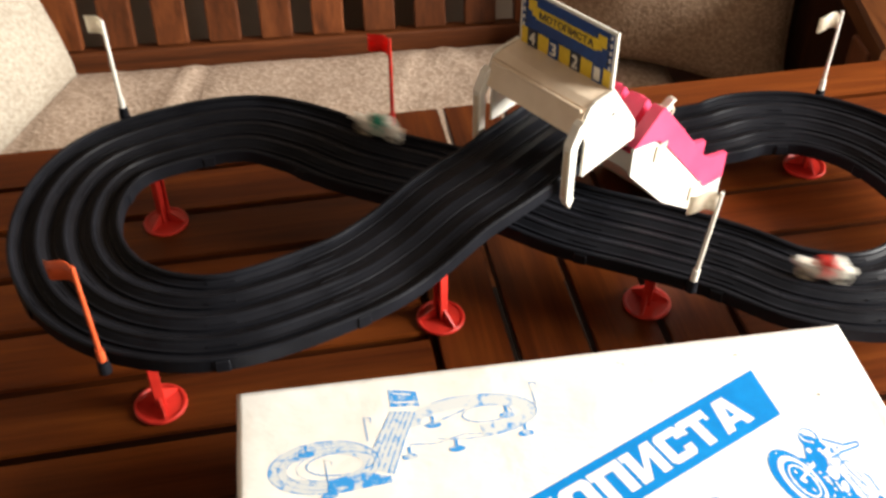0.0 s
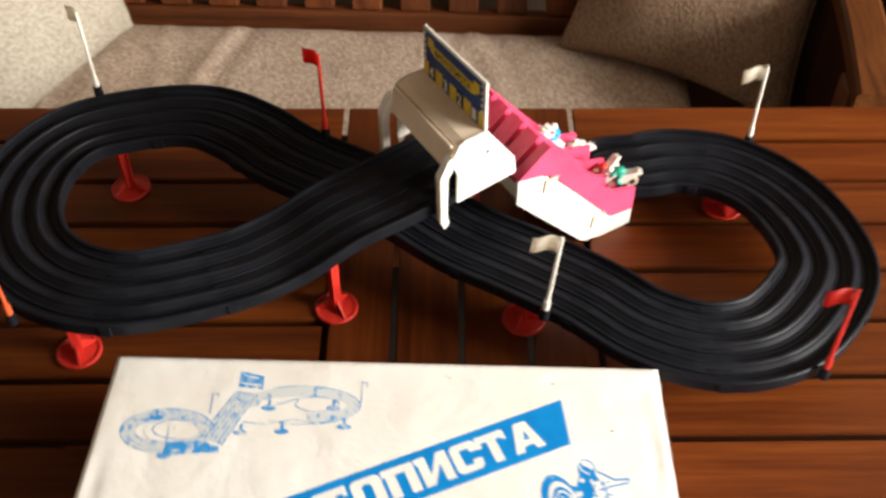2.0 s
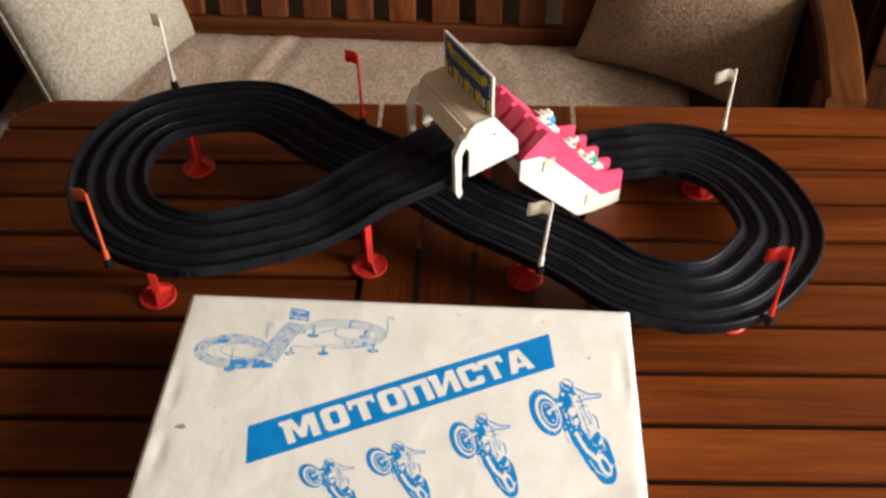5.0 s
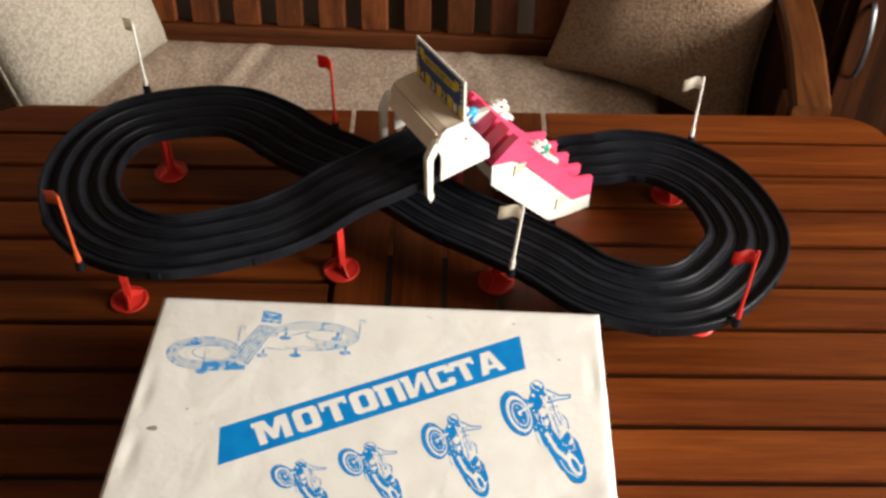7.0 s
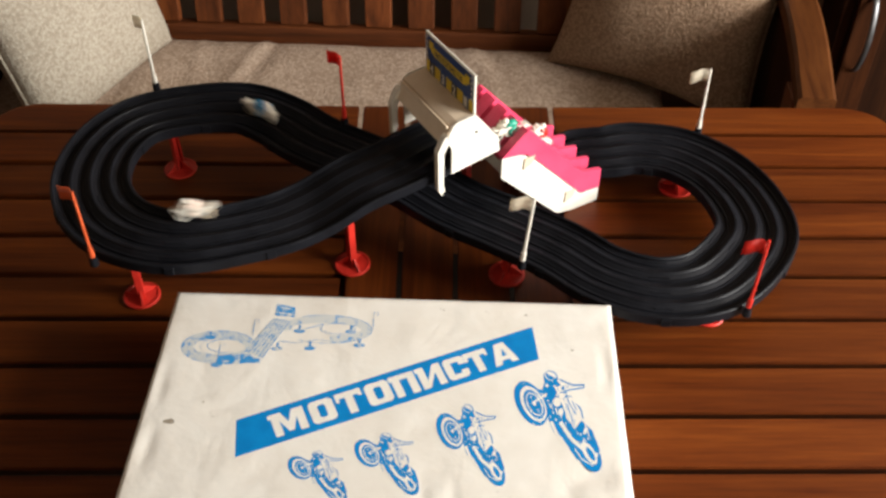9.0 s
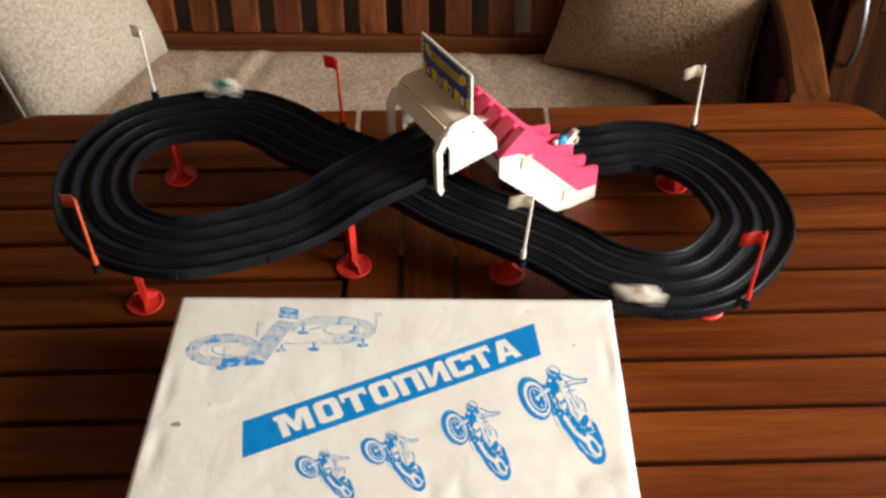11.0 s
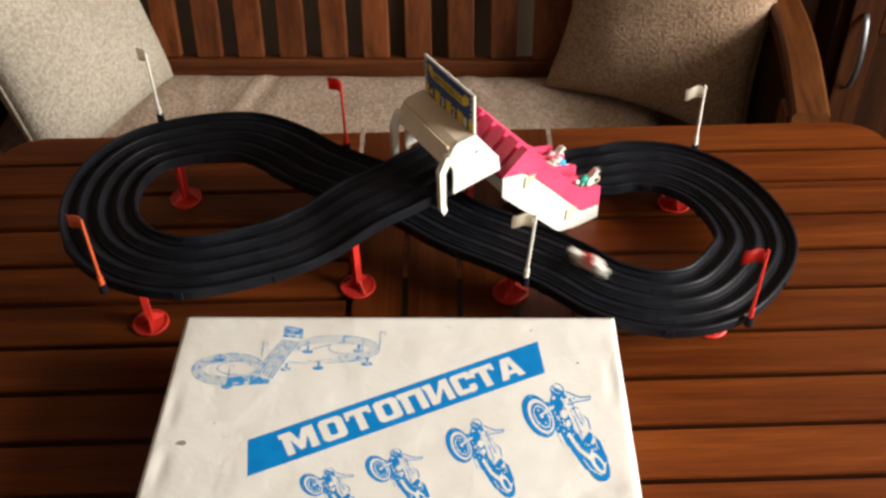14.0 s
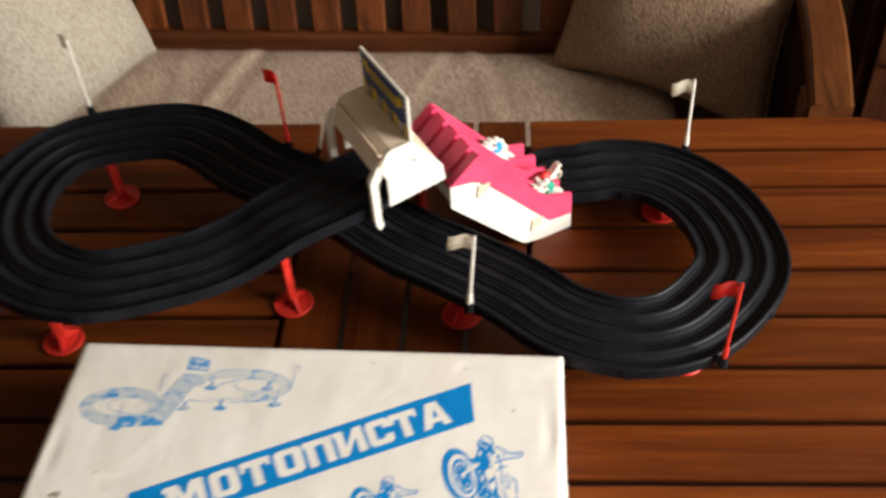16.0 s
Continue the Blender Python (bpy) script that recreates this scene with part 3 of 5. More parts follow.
def build_track():
    track = thing("race_track", pose(0, 0, 0), "black plastic four-lane figure-eight toy race track on red stands", "toy track")
    profile = track_profile()
    joints = [0.0, 0.150, 0.300, 0.40, 0.54, 0.68, 0.82, 0.96, 1.10, 1.235, 1.365, 1.50, 1.64, 1.78, 1.91, TRACK_END + 0.007]
    for a, b in zip(joints, joints[1:]):
        bm = bmesh.new()
        count = max(6, int((b - a) / 0.006))
        path = []
        for k in range(count + 1):
            p, ahead, side = on_loop(a + (b - a) * k / count)
            path.append((Vector(p), Vector(side) * (1 + widening(a + (b - a) * k / count) / 0.098)))
        sweep(bm, path, [profile_at(profile, a + (b - a) * k / count) for k in range(count + 1)])
        section = part("track_section", bm, TRACK_BLACK, track)
        # joint: a low collar under the edge and short peg slots at the end of each lane
        if 0.2 < b < TRACK_END:
            p, ahead, side = on_loop(b)
            grow = 1 + widening(b) / 0.098
            m = Matrix(((ahead[0], -side[0], 0, p[0]), (ahead[1], -side[1], 0, p[1]), (ahead[2], 0, 1, p[2]), (0, 0, 0, 1)))
            bm = bmesh.new()
            for edge in (-HALF * grow, HALF * grow):
                block(bm, (-0.006, edge - 0.0014, -0.0080), (0.006, edge + 0.0014, 0.0040), 0.0008, 1, m)
            for c in (-0.0365, -0.0122, 0.0122, 0.0365):
                for off in (-0.0062, 0.0062):
                    block(bm, (-0.012, (c + off) * grow - 0.0007, -0.001), (0.012, (c + off) * grow + 0.0007, 0.0022), 0.0003, 1, m)
            part("joint", bm, TRACK_BLACK, section)


build_track()


def loop_near(x, y, upper=False):
    """The height of the track's line nearest to a place."""
    best = min((s for s in np.arange(0, TRACK_END, 0.004) if not (upper and s > 0.4)), key=lambda s: float(np.hypot(on_loop(s)[0][0] - x, on_loop(s)[0][1] - y)))
    return on_loop(best)


def build_stand(x, y, top, turn):
    stand = thing("track_stand", pose(x, y, 0, 0, 0, turn), "red plastic stand with a round finned foot, under the track", "stand", "red stands under the track")
    bm = bmesh.new()
    prof = [(0.0, 0.0), (0.0225, 0.0), (0.0235, 0.001), (0.0235, 0.003), (0.0225, 0.0038), (0.0205, 0.0038), (0.0195, 0.0026), (0.008, 0.0034), (0.0, 0.0034)]
    n = 28
    rings = [[bm.verts.new((r * math.cos(2 * math.pi * k / n), r * math.sin(2 * math.pi * k / n), z)) for k in range(n)] for r, z in prof[1:-1]]
    for r0, r1 in zip(rings, rings[1:]):
        for k in range(n):
            bm.faces.new((r0[k], r0[(k + 1) % n], r1[(k + 1) % n], r1[k]))
    bm.faces.new(rings[0][::-1])
    bm.faces.new(rings[-1])
    part("foot", bm, RED, stand)
    for k in range(3):
        bm = bmesh.new()
        plate(bm, [(0.004, 0.003), (0.0205, 0.003), (0.0205, 0.0045), (0.006, 0.0165), (0.004, 0.0165)], -0.0011, 0.0011, lambda p, q, d: (p, d, q))
        part("fin", bm, RED, stand).matrix_basis = pose(0, 0, 0, 0, 0, 120 * k + 30)
    bm = bmesh.new()
    for y0 in (-0.0058, 0.0032):
        block(bm, (-0.0045, y0, 0.003), (0.0045, y0 + 0.0026, top), 0.0005, 1)
    block(bm, (-0.0012, -0.0032, 0.003), (0.0012, 0.0032, top))
    part("column", bm, RED, stand)
    bm = bmesh.new()
    block(bm, (-0.016, -0.008, top - 0.0045), (0.016, 0.008, top), 0.0012, 1)
    part("cradle", bm, RED, stand)


for x, y, turn in ((-0.259, -0.077, 20), (0.0, 0.004, 36), (0.203, 0.003, -30), (0.456, -0.043, 15), (-0.277, 0.175, -40), (0.433, 0.198, 10), (0.139, 0.150, 36)):
    build_stand(x, y, on_loop(0.0)[0][2] - 0.006 if (x, y) == (0.139, 0.150) else loop_near(x, y, x == 0.0)[0][2] - 0.006, turn)


def build_flag(x, y, z, mat, label, lean_x, lean_y, face, height=0.103):
    """A pole in a black socket on the track's edge, with a moulded, slightly waving flag."""
    flag = thing("track_flag", pose(x, y, z) @ pose(0, 0, 0, lean_y, lean_x, face), label, "flag", "flags along the track")
    bm = bmesh.new()
    cylinder(bm, 0.0056, 0.0046, 0.0125, pose(0, 0, -0.0075), 14)
    part("socket", bm, TRACK_BLACK, flag, "black socket clipped to the track")
    bm = bmesh.new()
    cylinder(bm, 0.0034, 0.0032, 0.013, pose(0, 0, 0.0045), 12)
    cylinder(bm, 0.0021, 0.0017, height - 0.016, pose(0, 0, 0.0175), 10)
    part("pole", bm, mat, flag)
    bm = bmesh.new()
    n = 9
    wave = lambda f: 0.0022 * math.sin(f * 5.6)
    outline = [(-0.001 - 0.0258 * k / n, k / n) for k in range(n + 1)]
    grid = [[[bm.verts.new((px, wave(f) + t, height - 0.0192 + 0.0185 * q + 0.0018 * math.sin(f * 4.0))) for q in (0, 1)] for t in (-0.0006, 0.0006)] for px, f in outline]
    for a, b in zip(grid, grid[1:]):
        bm.faces.new((a[0][0], b[0][0], b[0][1], a[0][1]))
        bm.faces.new((a[1][0], a[1][1], b[1][1], b[1][0]))
        bm.faces.new((a[0][1], b[0][1], b[1][1], a[1][1]))
        bm.faces.new((a[0][0], a[1][0], b[1][0], b[0][0]))
    for e in (grid[0], grid[-1]):
        bm.faces.new((e[0][0], e[0][1], e[1][1], e[1][0]))
    part("banner", bm, FLAG_WHITE if mat == WHITE else FLAG_RED if mat == RED else mat, flag, smooth=True)


build_flag(-0.303, 0.216, 0.118, WHITE, "white plastic flag on a thin pole, clipped to the track", 0, 0, -46)
build_flag(-0.031, 0.177, 0.104, RED, "red plastic flag on a thin pole, clipped to the track", 0, 0, -44)
build_flag(0.462, 0.262, 0.055, WHITE, "white plastic flag on a thin pole, clipped to the track", 0, 0, 8)
build_flag(0.489, -0.093, 0.064, RED, "red plastic flag on a thin pole, clipped to the track", 3, -6, 0)
build_flag(0.221, -0.052, 0.079, WHITE, "white plastic flag on a thin pole, clipped to the track", 5, 0, 0)
build_flag(-0.277, -0.132, 0.119, ORANGE, "orange plastic flag on a thin pole, clipped to the track", 0, 0, -33)


# ---- the start tower ---------------------------------------------------------------
def tower_put(p, q, depth):
    """Along the tower (downhill), up, and across towards its open side, to the tower's own space."""
    return (p, depth, q)


TOWER = basis((GATE[0], GATE[1], 0), (DOWN[0], DOWN[1], 0), (ACROSS[0], ACROSS[1], 0))
if TOWER.to_3x3().col[2].z < 0:
    TOWER = Matrix.Translation((GATE[0], GATE[1], 0)) @ Matrix(((DOWN[0], ACROSS[0], 0, 0), (DOWN[1], ACROSS[1], 0, 0), (0, 0, 1, 0), (0, 0, 0, 1)))


def text_mesh(words, height, bold):
    """Bold lettering in the built-in font, as a flat mesh in x and y: the outline laid down five times, a little apart."""
    data = bpy.data.curves.new("lettering", "FONT")
    data.body, data.size = words, height
    ob = bpy.data.objects.new("lettering", data)
    scene.collection.objects.link(ob)
    deps = bpy.context.evaluated_depsgraph_get()
    me = bpy.data.meshes.new_from_object(ob.evaluated_get(deps))
    bpy.data.objects.remove(ob)
    bm = bmesh.new()
    for k, (dx, dy) in enumerate(((0, 0), (1, 0.5), (-1, 0.5), (1, -0.5), (-1, -0.5))):
        before = len(bm.verts)
        bm.from_mesh(me)
        bm.verts.ensure_lookup_table()
        for v in bm.verts[before:]:
            v.co += Vector((dx * bold, dy * bold, 0.00002 * k))
    bpy.data.meshes.remove(me)
    return bm


def fit_text(bm, x0, x1, y0, y1):
    """Stretches lettering to fill a rectangle."""
    xs, ys = [v.co.x for v in bm.verts], [v.co.y for v in bm.verts]
    ax, bx, ay, by = min(xs), max(xs), min(ys), max(ys)
    for v in bm.verts:
        v.co = ((v.co.x - ax) / (bx - ax) * (x1 - x0) + x0, (v.co.y - ay) / (by - ay) * (y1 - y0) + y0, v.co.z)
    return bm


def build_tower():
    tower = thing("start_tower", TOWER, "white and pink plastic start tower with lift and sign", "toy tower")
    w = 0.056

    # white base under the lift
    base = [(-0.0392, 0.1425), (-0.0392, 0.1100), (-0.1330, 0.0080), (-0.1400, 0.0040), (-0.1640, 0.0), (-0.2045, 0.0), (-0.2045, 0.0235), (-0.1735, 0.0255), (-0.0900, 0.1195), (-0.0700, 0.1360)]
    for a, b in ((w - 0.002, w + 0.0015), (-w - 0.0015, -w + 0.002)):
        bm = bmesh.new()
        plate(bm, base, a, b, tower_put)
        part("base_side", bm, WHITE, tower)
    bm = bmesh.new()
    plate(bm, [(-0.042, 0.132), (-0.042, 0.112), (-0.136, 0.010), (-0.166, 0.003), (-0.200, 0.003), (-0.200, 0.016), (-0.160, 0.023), (-0.086, 0.108)], -w + 0.0022, w - 0.0022, tower_put)
    part("base_core", bm, WHITE, tower)
    # cream catches on the base's side
    for p, q in ((-0.084, 0.1265), (-0.157, 0.0375)):
        bm = bmesh.new()
        plate(bm, [(p + 0.010, q + 0.002), (p - 0.006, q + 0.002), (p - 0.002, q - 0.010), (p + 0.012, q - 0.016)], w + 0.0016, w + 0.0034, tower_put)
        part("catch", bm, CREAM, tower)

    # pink lift: five toothed walls between four lanes, and a slotted saddle behind the crest
    wall = [(-0.0385, 0.1430), (-0.0700, 0.1370), (-0.0720, 0.1340), (-0.0760, 0.1350), (-0.0910, 0.1210), (-0.1700, 0.0290), (-0.1740, 0.0262), (-0.2040, 0.0242),
            (-0.2040, 0.0560), (-0.1720, 0.0650), (-0.1600, 0.0755), (-0.0800, 0.1700), (-0.0765, 0.1725), (-0.0720, 0.1700)]
    for k in range(5):
        c = -w + k * w / 2
        bm = bmesh.new()
        plate(bm, wall, c - (0.0030 if k else 0.0015), c + 0.0026, tower_put)
        part("lane_wall", bm, PINK, tower)
    for k in range(4):
        c = -w + k * w / 2
        bm = bmesh.new()
        plate(bm, [(-0.0392, 0.1428), (-0.0480, 0.1330), (-0.0800, 0.1290), (-0.0850, 0.1600), (-0.0775, 0.1712), (-0.0765, 0.1719), (-0.0722, 0.1695)], c + 0.0026, c + 0.0106, tower_put)
        part("saddle", bm, PINK, tower)
        bm = bmesh.new()
        plate(bm, [(-0.0392, 0.1428), (-0.0480, 0.1330), (-0.0800, 0.1290), (-0.0850, 0.1600), (-0.0775, 0.1712), (-0.0765, 0.1719), (-0.0722, 0.1695)], c + 0.0174, c + 0.0250, tower_put)
        part("saddle", bm, PINK, tower)
    bm = bmesh.new()
    plate(bm, [(-0.0650, 0.1440), (-0.0650, 0.1350), (-0.0840, 0.1300), (-0.0860, 0.1370), (-0.0770, 0.1440)], -w, w - 0.0030, tower_put)
    part("crest_bar", bm, PINK, tower)
    for k in range(4):
        c = -w + w / 4 + k * w / 2
        bm = bmesh.new()
        plate(bm, [(-0.041, 0.1335), (-0.046, 0.128), (-0.084, 0.112), (-0.158, 0.026), (-0.204, 0.018), (-0.204, 0.028), (-0.190, 0.031), (-0.150, 0.058), (-0.112, 0.098), (-0.080, 0.128)], c - 0.0108, c + 0.0110, tower_put)
        part("lane_floor", bm, PINK, tower)
        # grey lift bar on which the wheels rest
        bm = bmesh.new()
        plate(bm, [(-0.044, 0.1475), (-0.072, 0.1445), (-0.093, 0.1315), (-0.114, 0.1035), (-0.150, 0.0598), (-0.190, 0.0320), (-0.190, 0.0305), (-0.150, 0.059), (-0.112, 0.099), (-0.080, 0.129), (-0.044, 0.1345)], c - 0.0018, c + 0.0018, tower_put)
        part("lift_bar", bm, GREY, tower, "grey metal lift bar")

    # white start gate over the ramp
    side = [(0.034, 0.2235), (0.028, 0.2265), (0.003, 0.2285), (-0.031, 0.181), (-0.033, 0.160), (0.036, 0.1510), (0.0355, 0.188), (0.041, 0.200), (0.039, 0.214)]
    for a, b in ((w + 0.0008, w + 0.0035), (-w - 0.0035, -w - 0.0008)):
        bm = bmesh.new()
        plate(bm, side, a, b, tower_put)
        part("gate_side", bm, WHITE, tower)
    for sgn in (1, -1):
        bm = bmesh.new()
        a, b = sorted((sgn * (w - 0.003), sgn * (w + 0.0055)))
        plate(bm, [(0.0425, 0.214), (0.0425, 0.198), (0.0480, 0.189), (0.0485, 0.140), (0.0465, 0.131), (0.0515, 0.124), (0.0560, 0.134), (0.0565, 0.193), (0.0475, 0.211)], a, b, tower_put)
        part("clip_leg", bm, WHITE, tower)
        # no recess is cut: a darker strip paints the groove's shade on the leg
        bm = bmesh.new()
        block(bm, (0.0563, a + 0.0018, 0.138), (0.0571, b - 0.0018, 0.188))
        part("groove_shade", bm, CREAM, tower, "darker cream strip painted for the shade of the leg's groove")
        bm = bmesh.new()
        cylinder(bm, 0.0022, 0.0018, 0.0012, pose(0.002, sgn * (w + 0.0035), 0.203, -90 * sgn, 0, 0), 10)
        part("pin", bm, GREY, tower)
    bm = bmesh.new()
    plate(bm, [(-0.030, 0.181), (0.002, 0.2275), (0.027, 0.2255), (0.036, 0.2225), (0.048, 0.198), (0.046, 0.196), (0.034, 0.2195), (0.026, 0.2225), (0.003, 0.2245), (-0.028, 0.179)], -w - 0.0006, w + 0.0006, tower_put)
    part("gate_roof", bm, ROOF_CREAM, tower, "yellowed cream roof of the start gate")
    bm = bmesh.new()
    block(bm, (0.0385, -w + 0.001, 0.2185), (0.0415, w - 0.001, 0.2225), 0.0008, 1)
    part("roof_rib", bm, ROOF_CREAM, tower)
    bm = bmesh.new()
    block(bm, (0.0, 0.030, 0.2255), (0.004, 0.034, 0.2300))
    block(bm, (0.0, -0.034, 0.2255), (0.004, -0.030, 0.2300))
    part("sign_tab", bm, CREAM, tower)

    # the sign; x across (rightwards when read), y up
    face = basis((0.0042, 0.0, 0.2535), (0, 1, 0), (0, 0, 1))
    if face.to_3x3().col[2].x < 0:
        face = pose(0.0042, 0, 0.2535, 90, 0, 90)
    sign = None
    bm = bmesh.new()
    block(bm, (-0.0565, -0.0285, -0.0034), (0.0565, 0.0285, 0.0), 0.0012, 2)
    sign = part("sign", bm, WHITE, tower, "blue and yellow sign with white border")
    sign.matrix_basis = face

    def patch(name, x0, x1, y0, y1, z, mat):
        b2 = bmesh.new()
        block(b2, (x0, y0, 0.0), (x1, y1, z))
        return part(name, b2, mat, sign)

    patch("blue_field", -0.0535, 0.0535, -0.0095, 0.0258, 0.0004, SIGN_BLUE)
    patch("yellow_strip", -0.0535, 0.0535, -0.0275, -0.0096, 0.0004, SIGN_YELLOW)
    patch("title_bar", -0.036, 0.036, 0.0035, 0.0150, 0.0008, SIGN_YELLOW)
    for sgn in (-1, 1):
        patch("title_bar_end", *sorted((sgn * 0.0362, sgn * 0.041)), 0.0055, 0.0205, 0.0008, SIGN_YELLOW)
        patch("title_bar_end", *sorted((sgn * 0.0411, sgn * 0.046)), 0.0095, 0.0205, 0.0008, SIGN_YELLOW)
        for k in range(9):
            for j in range(2):
                if (k + j) % 2:
                    x = sgn * (0.0490 + 0.0022 * j)
                    patch("checker", x - 0.0011, x + 0.0011, -0.009 + 0.0037 * k, -0.009 + 0.0037 * (k + 1), 0.0008, WHITE if j else INK)
    for k, digit in enumerate("4321"):
        x = -0.039 + 0.026 * k
        patch("number_plate", x - 0.0062, x + 0.0062, -0.0268, -0.0085, 0.0009, SIGN_BLUE if k % 2 else INK)
        b2 = fit_text(text_mesh(digit, 0.014, 0.0004), x - 0.0036, x + 0.0036, -0.0240, -0.0110)
        part("number", b2, WHITE, sign).matrix_basis = pose(0, 0, 0.0013)
    b2 = fit_text(text_mesh("МОТОПИСТА", 0.01, 0.0003), -0.032, 0.032, 0.0055, 0.0130)
    part("title", b2, INK, sign, "dark title lettering").matrix_basis = pose(0, 0, 0.0012)


build_tower()


# ---- the toy's box -------------------------------------------------------------------
BOX = pose(-0.177, -0.148, 0.0, 0, 0, 2.75)


def box_piece(x0, x1, y0, y1):
    return [(x0, y0), (x1, y0), (x1, y1), (x0, y1)]


def rounded_o():
    """A squarish O with cut corners and a slot."""
    out = [(0.14, 0), (0.86, 0), (1, 0.12), (1, 0.88), (0.86, 1), (0.14, 1), (0, 0.88), (0, 0.12)]
    hole = [(0.40, 0.22), (0.60, 0.22), (0.66, 0.29), (0.66, 0.71), (0.60, 0.78), (0.40, 0.78), (0.34, 0.71), (0.34, 0.29)]
    return [[out[k], out[(k + 1) % 8], hole[(k + 1) % 8], hole[k]] for k in range(8)]


T_SHAPE = [box_piece(0, 1, 0.76, 1), box_piece(0, 0.13, 0.60, 0.76), box_piece(0.87, 1, 0.66, 0.76), box_piece(0.35, 0.66, 0, 0.76)]
# heavy squared lettering with small spurs, as convex pieces in a unit square
BLOCK_LETTERS = {
    "М": [box_piece(0.07, 0.29, 0, 1), box_piece(0, 0.07, 0.80, 1), box_piece(0.77, 1, 0, 1), [(0.29, 1), (0.29, 0.62), (0.46, 0.10), (0.60, 0.10), (0.54, 0.46), (0.37, 1)], [(0.77, 1), (0.69, 1), (0.50, 0.46), (0.46, 0.10), (0.60, 0.10), (0.77, 0.62)]],
    "О": rounded_o(),
    "Т": T_SHAPE,
    "П": [box_piece(0, 1, 0.76, 1), box_piece(0.09, 0.39, 0, 0.76), box_piece(0.70, 1, 0, 0.76)],
    "И": [box_piece(0.07, 0.35, 0, 1), box_piece(0, 0.07, 0.80, 1), box_piece(0.72, 1, 0, 1), [(0.35, 0), (0.35, 0.34), (0.72, 1), (0.72, 0.62)]],
    "С": [box_piece(0, 0.33, 0.12, 0.88), [(0, 0.88), (0.33, 0.77), (1, 0.77), (1, 0.88), (0.87, 1), (0.14, 1)], [(0, 0.12), (0.14, 0), (0.87, 0), (1, 0.12), (1, 0.23), (0.33, 0.23)], box_piece(0.68, 1, 0.62, 0.77), box_piece(0.68, 1, 0.23, 0.36)],
    "А": [[(0, 0), (0.29, 0), (0.56, 0.72), (0.56, 1), (0.33, 1)], [(0.71, 0), (1, 0), (0.74, 1), (0.56, 1), (0.56, 0.72)], [(0.22, 0.18), (0.78, 0.18), (0.70, 0.38), (0.30, 0.38)]],
}

# soft dents in the lid: place, reach and depth
DENTS = ((0.012, 0.14, 0.006, 0.03, 0.0012), (0.016, 0.215, 0.007, 0.025, 0.0015), (0.075, 0.165, 0.022, 0.004, 0.0009), (0.052, 0.150, 0.014, 0.003, 0.0007),
         (0.490, 0.09, 0.006, 0.03, 0.0013), (0.470, 0.235, 0.02, 0.012, 0.0016), (0.445, 0.250, 0.012, 0.018, 0.0010), (0.410, 0.016, 0.012, 0.008, 0.0008),
         (0.33, 0.262, 0.006, 0.016, 0.0009), (0.30, 0.262, 0.005, 0.016, 0.0007), (0.062, 0.012, 0.02, 0.006, 0.0007), (0.26, 0.012, 0.03, 0.007, 0.0006))


